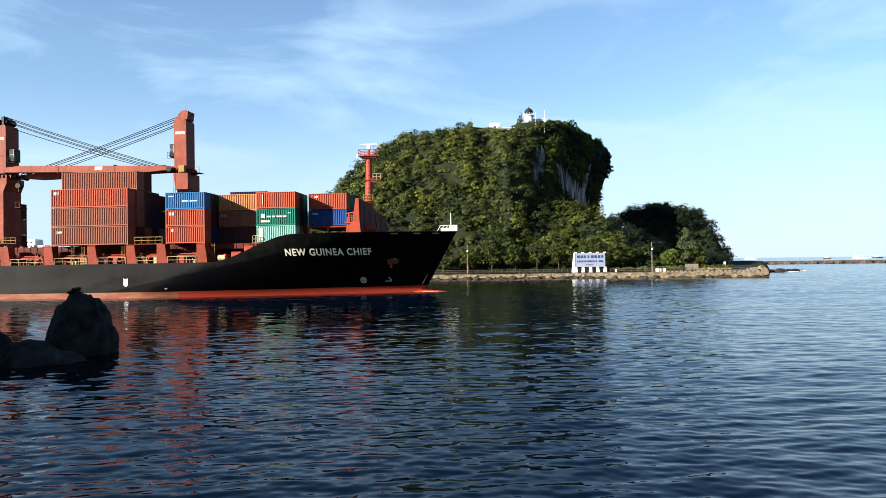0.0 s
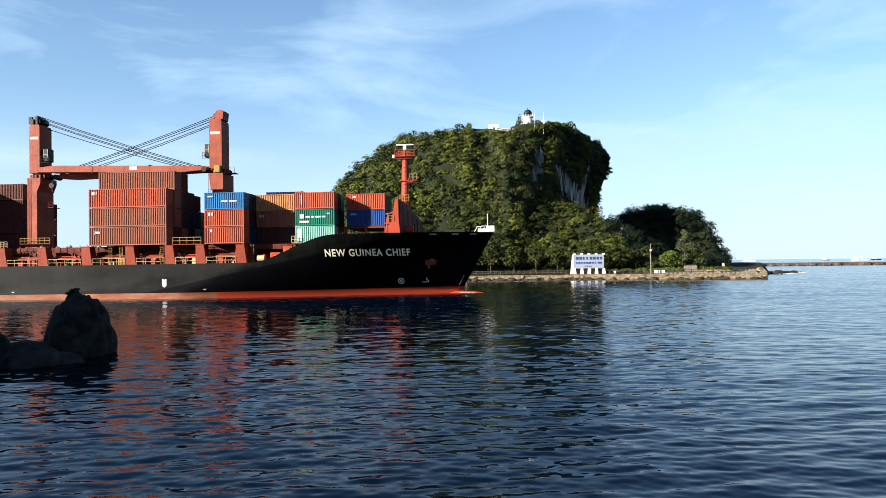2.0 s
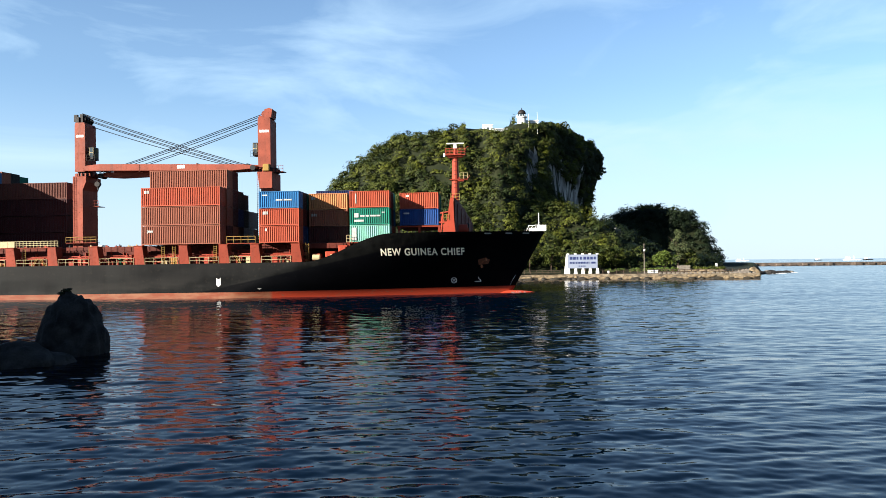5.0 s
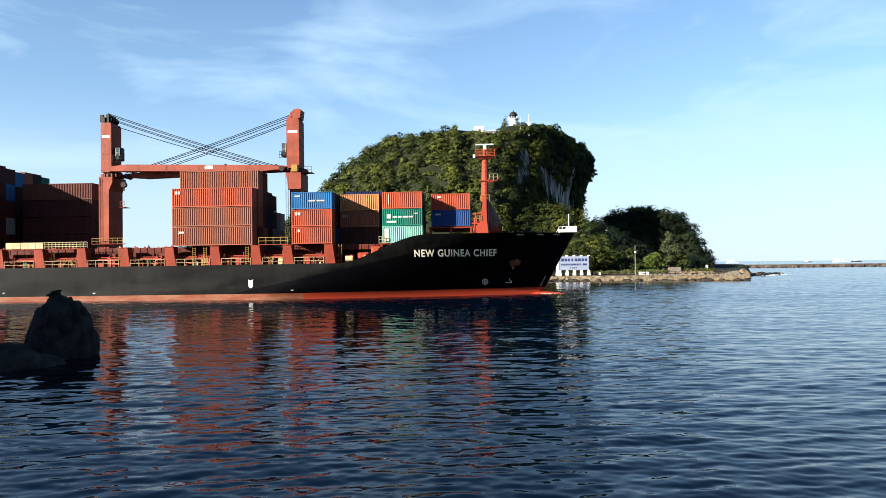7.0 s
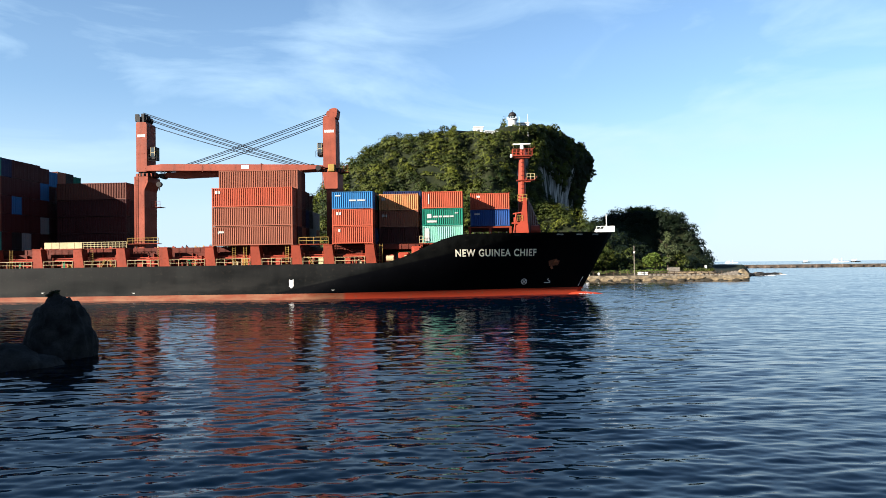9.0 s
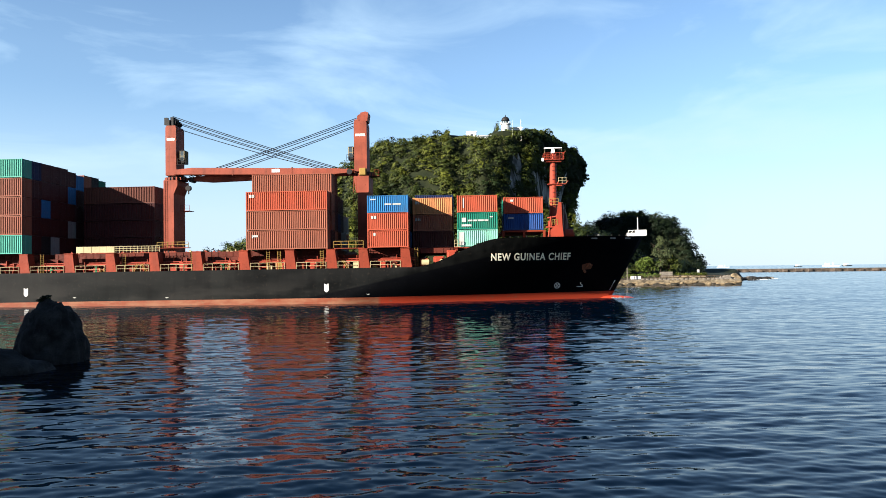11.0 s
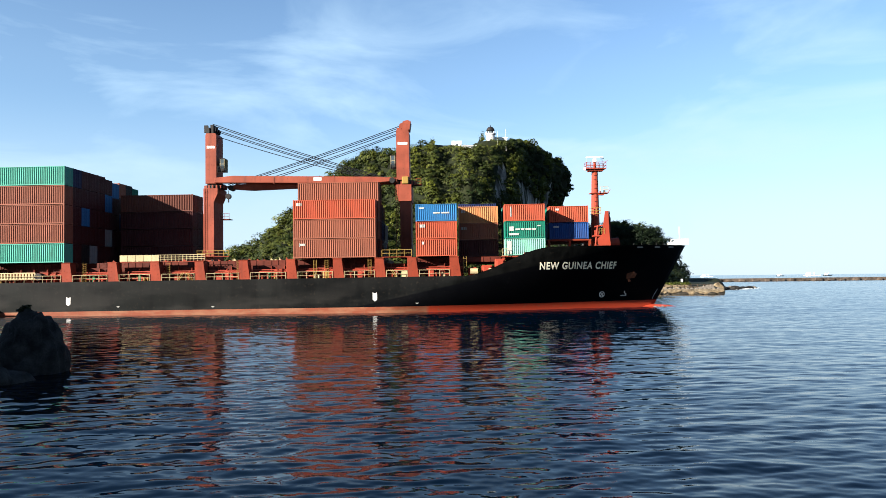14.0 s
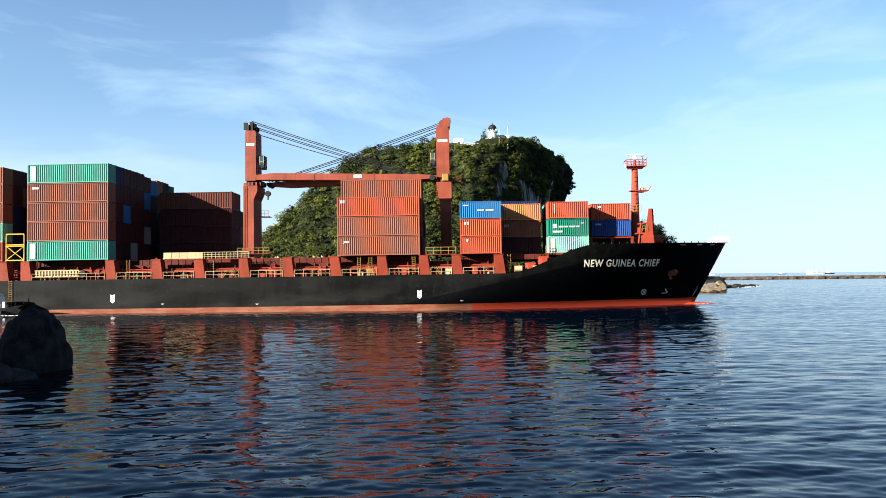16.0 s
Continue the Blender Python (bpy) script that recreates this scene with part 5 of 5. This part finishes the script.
foam_patch("bow_foam", "thin white foam where the stem cuts the water", 2, -3.0, 0.6, (45.4, CY - 0.7), 14, Matrix.Translation((0, 0, -0.2)))


# ---- pilot boat alongside ----
boat = tagged(new("pilot_boat"), "small dark workboat with a white wheelhouse beside the ship", "boat")
bm = bmesh.new()
secs = []
for x, w, zt in ((-6.0, 1.5, 0.9), (-3, 1.7, 0.9), (0, 1.75, 1.0), (2.5, 1.5, 1.2), (4.5, 0.9, 1.5), (5.6, 0.3, 1.7)):
    secs.append([bm.verts.new(p) for p in ((x, -w, zt), (x - 0.25, -w * 0.8, 0.0), (x - 0.4, -w * 0.5, -0.5), (x - 0.4, w * 0.5, -0.5), (x - 0.25, w * 0.8, 0.0), (x, w, zt))])
for a, b in zip(secs, secs[1:]):
    for i in range(5):
        bm.faces.new((a[i], a[i + 1], b[i + 1], b[i]))
    bm.faces.new((a[5], a[0], b[0], b[5]))
bm.faces.new(secs[0])
bm.faces.new(secs[-1][::-1])
part("boat_hull", bm, DARK_STEEL, boat, "black boat hull")
wheelhouse = part("wheelhouse", prism(bmesh.new(), [(-3.4, 0.9), (1.3, 0.9), (0.4, 3.1), (-3.2, 3.1)], -1.1, 1.1), WHITE, boat, "white wheelhouse", soft_edges=0.06)
for x in (-2.7, -1.4):
    part("window", boxes(bmesh.new(), (x, x + 0.9, -1.125, -1.1, 1.9, 2.7)), GLASS_DARK, wheelhouse)
part("boat_mast", rod(bmesh.new(), (-1.2, 0, 3.1), (-1.2, 0, 4.2), 0.05, 6), WHITE, boat)
part("life_ring_box", boxes(bmesh.new(), (1.7, 2.1, -1.2, -0.8, 1.1, 2.0)), WHITE, boat, "white deck box", soft_edges=0.05)
bm = bmesh.new()
for x in (2.4, 3.4, 4.4):
    rod(bm, (x, -1.2 + (x - 2.4) * 0.3, 1.2), (x, -1.2 + (x - 2.4) * 0.3, 2.0), 0.05, 5)
rod(bm, (2.4, -1.2, 2.0), (4.4, -0.6, 2.0), 0.05, 5)
part("bow_rail", bm, DARK_STEEL, boat)
bm = bmesh.new()
for x in (-4, -2, 0, 2):
    rod(bm, (x, -1.8, 0.75), (x, -1.8, 0.25), 0.32, 10)
part("tyre_fender", bm, DARK_STEEL, boat, "black tyre fenders")
aboard(boat, pose(-60.9, -3.6, 0.3))
foam_patch("boat_wake", "white wash beside the small boat", 5, -9, 1.2, (-58.0, -5.6), 120, Matrix.Translation((0, 0, 0.32)))


# ---- lighthouse and its white houses on the hill ----
def lighthouse(x, y, z):
    """Round white tower with a gallery and a black dome."""
    lh = tagged(new("lighthouse"), "white lighthouse tower with a black dome on the hilltop", "lighthouse")
    part("tower", rod(bmesh.new(), (0, 0, -4), (0, 0, 4.2), 1.75, 20, 1.5), WHITE, lh)
    bm = rod(bmesh.new(), (0, 0, 4.2), (0, 0, 4.5), 1.9, 20)
    for k in range(12):
        a = 6.283 * k / 12
        rod(bm, (1.8 * math.cos(a), 1.8 * math.sin(a), 4.5), (1.8 * math.cos(a), 1.8 * math.sin(a), 5.2), 0.06, 5)
    part("gallery", bm, WHITE, lh)
    part("lantern", rod(bmesh.new(), (0, 0, 4.5), (0, 0, 5.6), 1.2, 16), GLASS_DARK, lh)
    bm = bmesh.new()
    bmesh.ops.create_uvsphere(bm, u_segments=18, v_segments=10, radius=1.5)
    for v in bm.verts:
        v.co = Vector((v.co.x, v.co.y, 5.5 + max(v.co.z, -0.05) * 1.05))
    rod(bm, (0, 0, 7.0), (0, 0, 7.7), 0.12, 6)
    part("dome", bm, DARK_STEEL, lh, "black dome", smooth=True)
    lh.matrix_basis = pose(x, y, z)
    return lh


lighthouse(30.9, 254, 51.6)


def white_house(x, y, z, w, d, h, windows, turn=0):
    hs = tagged(new("house"), "flat-roofed white house among the hilltop trees", "house", "white houses on the hill")
    part("wall", boxes(bmesh.new(), (-w / 2, w / 2, -d / 2, d / 2, -3, h)), WHITE, hs)
    part("roof", boxes(bmesh.new(), (-w / 2 - 0.2, w / 2 + 0.2, -d / 2 - 0.2, d / 2 + 0.2, h, h + 0.3)), WHITE, hs)
    for i in range(windows):
        u = -w / 2 + w * (i + 0.5) / windows
        win = part("window", boxes(bmesh.new(), (u - 0.45, u + 0.45, -d / 2 - 0.05, -d / 2, h * 0.35, h * 0.8)), GLASS_DARK, hs)
        part("sill", boxes(bmesh.new(), (u - 0.55, u + 0.55, -d / 2 - 0.15, -d / 2, h * 0.35 - 0.12, h * 0.35 - 0.02)), WHITE, win)
    hs.matrix_basis = pose(x, y, z, 0, 0, turn)
    return hs


white_house(34.8, 257, 52.2, 4.2, 4, 2.6, 2)
white_house(18.7, 254, 49.2, 3.2, 4, 3.7, 1)
white_house(13.0, 254, 49.2, 4.8, 4, 2.0, 2)
white_house(23.2, 253, 49.2, 5.0, 4, 2.0, 2, 14)
for x, h in ((33.4, 5.0), (36.4, 5.6)):
    p = thing("flagpole", rod(bmesh.new(), (0, 0, -2), (0, 0, h), 0.09, 6, 0.05), WHITE, "thin white pole beside the lighthouse", "pole", "poles on the hilltop")
    p.matrix_basis = pose(x - 1, 247, 50.8)

# ---- sign on the quay ----
sign = tagged(new("signboard"), "white signboard with blue lettering on white legs", "sign")
part("board", boxes(bmesh.new(), (35.2, 43.3, 192.6, 192.9, 3.0, 6.7)), BOARD, sign, "white board with its shade painted blue-grey", soft_edges=0.04)
for k in range(5):
    x = 35.0 + 1.95 * k
    part("leg", prism(bmesh.new(), [(x, 1.3), (x + 0.9, 1.3), (x + 0.7, 3.0), (x + 0.2, 3.0)], 192.4, 193.1), WHITE, sign)
    part("cap", boxes(bmesh.new(), (x + 0.1, x + 0.7, 192.5, 193.0, 6.7, 7.0)), WHITE, sign)
part("side_post", prism(bmesh.new(), [(34.3, 1.3), (35.2, 1.3), (35.2, 6.7), (34.9, 6.7)], 192.5, 193.0), WHITE, sign)
random.seed(2)
for row_z, row_h, x_end, step in ((5.35, 0.75, 42.8, 0.92), (4.25, 0.5, 41.0, 0.42), (3.45, 0.3, 40.0, 0.5)):
    x = 35.8 if row_z > 4 else 38.2
    while x < x_end:
        w = step * random.uniform(0.5, 0.8)
        part("lettering_bar", boxes(bmesh.new(), (x, x + w, 192.57, 192.6, row_z, row_z + row_h)), SIGN_BLUE, sign)
        x += step
part("lettering_bar", boxes(bmesh.new(), (41.6, 42.7, 192.57, 192.6, 4.25, 4.75)), SIGN_BLUE, sign)


def pole(x, y, h):
    p = tagged(new("lamp_post"), "thin grey post standing on the quay", "post", "posts on the quay")
    part("shaft", rod(bmesh.new(), (0, 0, 0), (0, 0, h), 0.14, 8, 0.09), CONCRETE, p)
    part("bracket", rod(bmesh.new(), (0, 0, h - 1.6), (0.5, -0.1, h - 1.5), 0.06, 6), CONCRETE, p)
    part("cap", boxes(bmesh.new(), (-0.18, 0.18, -0.18, 0.18, h - 2.0, h - 1.6)), WHITE, p)
    p.matrix_basis = pose(x, y, 1.5)


for x in (54.9, 6.5, -22.0):
    pole(x, 189.5 if x > 35 else 193.5, 7.9)


def fence(x0, x1, y0, y1):
    """A rust-brown rail fence along the quay."""
    f = tagged(new("fence"), "rust-brown rail fence along the quay's edge", "fence", "fences on the quay")
    n = max(2, int((x1 - x0) / 1.6))
    for i in range(n + 1):
        x, y = x0 + (x1 - x0) * i / n, y0 + (y1 - y0) * i / n
        part("post", boxes(bmesh.new(), (x - 0.08, x + 0.08, y - 0.08, y + 0.08, 1.4, 2.6)), BARK, f)
    for z in (1.95, 2.45):
        part("rail", rod(bmesh.new(), (x0, y0, z), (x1, y1, z), 0.07, 5), BARK, f)


fence(-60, 33.5, 194.5, 194.5)
fence(44.5, 62, 192.0, 187.8)
fence(62, 80, 189.5, 185.0)
# low wall with toothed top, steps and boxes near the end of the quay
for k in range(22):
    x = 58 + 1.05 * k
    b = thing("kerb_stone", boxes(bmesh.new(), (0, 0.6, 0, 0.7, 0, 0.35)), CONCRETE, "pale square stone along the quay's edge", "stone", "kerb stones on the quay", soft_edges=0.05)
    b.matrix_basis = pose(x, quay_edge(x) + 0.45, 1.42)
for k in range(5):
    st = thing("step", boxes(bmesh.new(), (0, 0.9, 0, 2.5, 0, 0.22 * (k + 1))), CONCRETE, "pale stone step at the end of the quay", "step", "steps on the quay", soft_edges=0.04)
    st.matrix_basis = pose(76.0 + 0.9 * k, 184.5, 1.4)
for x, y, w, h, mt in ((57.9, 192, 2.6, 1.0, WHITE), (46.3, 193, 0.5, 0.8, WHITE), (67.5, 196, 3.5, 2.0, CONCRETE), (83.5, 214, 0.5, 2.4, WHITE)):
    b = thing("hut" if w > 1 else "bollard", boxes(bmesh.new(), (-w / 2, w / 2, -0.4, 0.4, 0, h)), mt, "small pale block standing on the quay", "block", soft_edges=0.06)
    b.matrix_basis = pose(x, y, 1.45)


# ---- rocks ----
def rock(name, centre, size, seed, material, label, lean=0.0, taper=0.0, detail=3):
    bm = bmesh.new()
    bmesh.ops.create_icosphere(bm, subdivisions=detail, radius=1.0)
    for v in bm.verts:
        n1 = noise.noise(v.co * 0.9 + Vector((seed, 0, 0)))
        n2 = noise.noise(v.co * 2.3 + Vector((0, seed, 0)))
        n3 = noise.noise(v.co * 6.0 + Vector((0, 0, seed)))
        n4 = abs(noise.noise(v.co * 4.1 + Vector((seed, seed, 0)))) if detail > 3 else 0.0
        c = v.co * (1 + 0.17 * n1 + 0.14 * n2 + 0.07 * n3 - 0.09 * n4 + 0.04 * noise.noise(v.co * 13.0))
        if c.z > 0.7:
            c.z = 0.7 + (c.z - 0.7) * 0.75
        s = 1 - taper * max(0, c.z)
        v.co = Vector((c.x * size[0] * s + lean * c.z, c.y * size[1] * s, c.z * size[2]))
    r = thing(name, bm, material, label, "rock", "rocks at the shore", smooth=True)
    r.matrix_basis = Matrix.Translation(centre)
    return r


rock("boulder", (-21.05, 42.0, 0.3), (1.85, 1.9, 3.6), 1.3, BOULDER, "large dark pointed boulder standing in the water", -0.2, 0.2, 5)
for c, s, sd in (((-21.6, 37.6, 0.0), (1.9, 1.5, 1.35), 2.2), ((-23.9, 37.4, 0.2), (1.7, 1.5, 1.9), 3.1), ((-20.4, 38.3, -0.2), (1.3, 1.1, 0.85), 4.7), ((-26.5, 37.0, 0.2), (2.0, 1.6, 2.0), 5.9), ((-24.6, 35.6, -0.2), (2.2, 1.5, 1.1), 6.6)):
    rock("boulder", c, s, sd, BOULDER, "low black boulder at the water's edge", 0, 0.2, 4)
tuft = leaf_quads(np.random.default_rng(9), np.array([[-21.45, 41.9, 3.60], [-21.25, 41.9, 3.66], [-21.65, 41.85, 3.48]]), np.array([0.25, 0.22, 0.18]), 40, 0.08)
tagged(new("grass_tuft", quads_mesh("grass_tuft", tuft, LEAF_DARK)), "small dark plants growing on the boulder's top", "plant", kind="stuff")
random.seed(8)
for k in range(26):
    x = 84 + k * 1.7
    y = 214 + (x - 84) * 0.95 + random.uniform(-2, 2)
    s = random.uniform(1.2, 2.6) * (1 - 0.02 * k)
    rock("shore_rock", (x, y, 0.2), (s * 1.4, s, s * random.uniform(0.5, 0.9)), 10 + k, CONCRETE if k % 7 == 3 else BOULDER, "dark wave-washed rock off the quay's end", 0, 0.1, 2)
rock("shore_rock", (90.5, 205, 0.9), (2.0, 1.6, 2.0), 77, SHORE_TAN, "tan boulder lit by the sun at the quay's end", 0, 0.35, 4)
rock("shore_rock", (83.5, 194, 0.6), (1.5, 1.3, 1.2), 78, SHORE_TAN, "tan boulder lit by the sun at the quay's end", 0, 0.3, 4)
for k in range(14):
    x = -60 + 10.3 * k + random.uniform(-4, 4)
    rock("shore_rock", (x + random.uniform(-1, 1), quay_edge(x) - 0.4, 0.0), (random.uniform(0.6, 1.8), 0.7, random.uniform(0.25, 0.6)), 100 + k, WET_STONE, "rubble stone along the foot of the seawall", 0, 0.1, 2)


random.seed(14)
for k in range(96):                            # rubble facing of the quay
    x = -24 + 1.1 * k + random.uniform(-0.5, 0.5)
    h = random.uniform(0.35, 0.75)
    wet = k % 3 == 0
    rock("shore_rock", (x, quay_edge(x) + (-0.35 if wet else 0.15), random.uniform(0.0, 0.25) if wet else random.uniform(0.3, 0.95)), (random.uniform(0.5, 1.9), 0.5, h), 200 + k,
         WET_STONE if wet else SHORE_TAN, "dark wet stone at the foot of the seawall" if wet else "tan rubble stone in the face of the seawall", 0, 0.1, 2)
for k in range(64):                            # mound of rubble behind the end of the quay
    u = random.random()
    x, y = 62 + 20 * u, 188 - 3 * u + random.uniform(0, 9)
    r0 = random.uniform(0.3, 0.75)
    rock("shore_rock", (x, y, 1.3 + 0.55 * math.sin(3.1 * u) * (0.4 + 0.1 * (y - 185 + 3 * u))), (r0 * 1.5, r0, r0 * 0.6), 320 + k, SHORE_TAN if k % 3 else SEAWALL, "brown rubble stone heaped on the quay", 0, 0.15, 2)


# ---- trees and shrubs before the hill ----
def tree(x, y, z, height, spread, seed, leaf, conical=False, label="green leafy tree at the foot of the hill"):
    tr = tagged(new("tree"), label, "tree", "trees at the foot of the hill")
    r = np.random.default_rng(seed)
    bm = rod(bmesh.new(), (0, 0, -0.5), (0.1, 0, height * 0.75), 0.22, 7, 0.08)
    for k in range(7):
        a, hh = r.uniform(0, 6.28), height * r.uniform(0.3, 0.7)
        rod(bm, (0, 0, hh), (spread * 0.6 * math.cos(a), spread * 0.6 * math.sin(a), hh + height * 0.18), 0.09, 5, 0.03)
    part("trunk", bm, BARK, tr)
    n = 34
    f = r.random(n) ** (1.3 if conical else 0.8)
    rad_ = spread * ((1 - f) * 0.95 + 0.08 if conical else np.sqrt(np.clip(1 - (f * 1.7 - 0.75) ** 2, 0.05, 1)))
    a = r.uniform(0, 6.28, n)
    q = np.sqrt(r.random(n)) * rad_
    c = np.stack([q * np.cos(a), q * np.sin(a), height * (0.22 + 0.76 * f)], axis=1)
    crown = new("crown", quads_mesh("crown", leaf_quads(r, c, np.full(n, spread * (0.24 if conical else 0.34)), 46, 0.30, 0.9), leaf))
    crown.parent = tr
    tr.matrix_basis = pose(x, y, z)
    return tr


tree(67.0, 199, 2, 11.0, 4.4, 1, LEAF_FEATHER, True, "feathery grey-green casuarina tree near the quay")
tree(63.0, 198, 2, 5.0, 3.0, 2, LEAF_BRIGHT)
tree(69.5, 200, 2, 5.5, 3.4, 3, LEAF_HILL)
tree(41.5, 200, 2, 8.5, 3.2, 4, LEAF_HILL)
tree(46.0, 201, 2, 7.0, 3.4, 5, LEAF_HILL)
tree(50.5, 202, 2, 6.5, 3.0, 6, LEAF_HILL)
tree(32.0, 200, 2, 7.0, 3.4, 7, LEAF_HILL)
tree(26.0, 200, 2, 7.5, 3.6, 8, LEAF_HILL)
tree(20.0, 200, 2, 6.5, 3.2, 9, LEAF_HILL)
tree(13.5, 200, 2, 7.0, 3.4, 10, LEAF_HILL)
tree(7.0, 200, 2, 6.0, 3.2, 11, LEAF_HILL)
tree(0.0, 200, 2, 6.5, 3.2, 12, LEAF_HILL)
for k, (x, y, w) in enumerate(((53.5, 193, 1.9), (57.0, 193, 1.5), (60.0, 193, 2.2), (63.5, 192, 1.8), (49.5, 194, 1.4), (46.5, 195, 1.5), (72.0, 196, 2.4), (76.0, 198, 2.2), (79.5, 202, 2.0))):
    r = np.random.default_rng(40 + k)
    c = r.normal(0, 0.45, (9, 3)) * np.array([w, w * 0.6, 0.35]) + np.array([x, y, 2.3])
    sh = new("shrub", quads_mesh("shrub", leaf_quads(r, c, np.full(9, w * 0.42), 50, 0.22), LEAF_BRIGHT if k < 6 else LEAF_HILL))
    tagged(sh, "low bright green shrub on the quay", "shrub", "shrubs on the quay")

# ---- distance: ships at anchor, town; unseen wooded bank added to shade the boulders ----
def far_ship(x, y, length, h, dark):
    length, h = length * 0.7, h * 0.45
    s = tagged(new("distant_ship"), "small far ship lying at anchor on the horizon", "ship", "ships at anchor")
    part("hull", prism(bmesh.new(), [(-length / 2, 0), (length / 2 - 3, 0), (length / 2, h), (-length / 2, h)], -5, 5), HULL_BLACK if dark else WHITE, s)
    part("superstructure", boxes(bmesh.new(), (-length * 0.38, -length * 0.2, -4, 4, h, h * 3.0)), WHITE, s)
    part("mast", rod(bmesh.new(), (length * 0.1, 0, h), (length * 0.1, 0, h * 3.6), 0.5, 6), WHITE, s)
    s.matrix_basis = pose(x, y, 0)


far_ship(640, 1500, 34, 3.5, False)
far_ship(800, 1500, 20, 3, True)
far_ship(842, 1450, 46, 5, False)
far_ship(905, 1500, 24, 4, True)

for x, w, h in ((-294, 6, 20), (-286, 7, 26), (-277, 6, 22), (-266, 8, 14), (-306, 7, 16), (-242, 6, 19), (-234, 9, 17), (-225, 6, 20), (-340, 8, 27), (-331, 6, 22), (-322, 9, 15)):
    b = tagged(new("far_building"), "pale apartment block far behind the ship", "building", "far town blocks")
    part("wall", boxes(bmesh.new(), (-w / 2, w / 2, -6, 6, 0, h)), WHITE, b)
    for i in range(int(h / 3.2)):
        for k in range(int(w / 3)):
            u = -w / 2 + 1.0 + 3 * k
            part("window", boxes(bmesh.new(), (u, u + 1.4, -6.08, -6, 1.2 + 3.2 * i, 2.8 + 3.2 * i)), GLASS_DARK, b)
    b.matrix_basis = pose(x, 600, 0)
bm = boxes(bmesh.new(), (-700, -120, 570, 900, -2, 1.6))
far_shore = thing("far_shore", bm, SEAWALL, "low far shore beyond the channel", "shore", kind="structure")

# bank and trees out of view, added only to shade the boulders
bm = bmesh.new()
bank = [[bm.verts.new((x, y, -1 + 7 * math.exp(-((x + 62) / 16) ** 2 - ((y - 22) / 18) ** 2) * 1.4)) for x in range(-95, -38, 4)] for y in range(-20, 56, 4)]
for a, b in zip(bank, bank[1:]):
    for i in range(len(a) - 1):
        bm.faces.new((a[i], a[i + 1], b[i + 1], b[i]))
near_woods_ground = thing("ground_bank", bm, SOIL, "unseen bank added to carry the shading trees", "bank", kind="structure", smooth=True)
r = np.random.default_rng(77)
c = np.stack([r.normal(-62, 8, 420), r.uniform(4, 44, 420), r.uniform(3, 21, 420)], axis=1)
c = c[c[:, 0] < -47]
tagged(new("shade_woods", quads_mesh("shade_woods", leaf_quads(r, c, np.full(len(c), 2.4), 60, 0.8), LEAF_HILL)), "unseen tall trees added to shade the boulders", "woods", kind="stuff")

fr = np.random.default_rng(21)
bm = bmesh.new()
for _ in range(90):
    u = fr.random()
    cx, cy = 112 + 16 * u + fr.normal(0, 1.0), 236 + 20 * u + fr.normal(0, 0.8)
    r0 = fr.uniform(0.15, 0.5)
    ring = [bm.verts.new((cx + 2 * r0 * math.cos(6.283 * i / 7), cy + r0 * math.sin(6.283 * i / 7), 0.05)) for i in range(7)]
    top = bm.verts.new((cx, cy, 0.05 + 0.4 * r0))
    for i in range(7):
        bm.faces.new((ring[i], ring[(i + 1) % 7], top))
thing("shore_foam", bm, FOAM, "white foam breaking on the rocks of the spit", "foam", kind="stuff")


# ---- what moves ----
def motions():
    times = (0.0, 4.0, 8.0, 12.0, 16.0)
    for ob, m in riders:
        walk(ob, [(t, ship_pose(t) @ m) for t in times])
    walk(radar, [(0.25 * k, pose(34.95, 13.0, 24.3, 0, 0, 45 * k)) for k in range(65)])
    walk(water, [(t, pose(0.35 * t, -0.25 * t, 0)) for t in (0.0, 8.0, 16.0)])


motions()
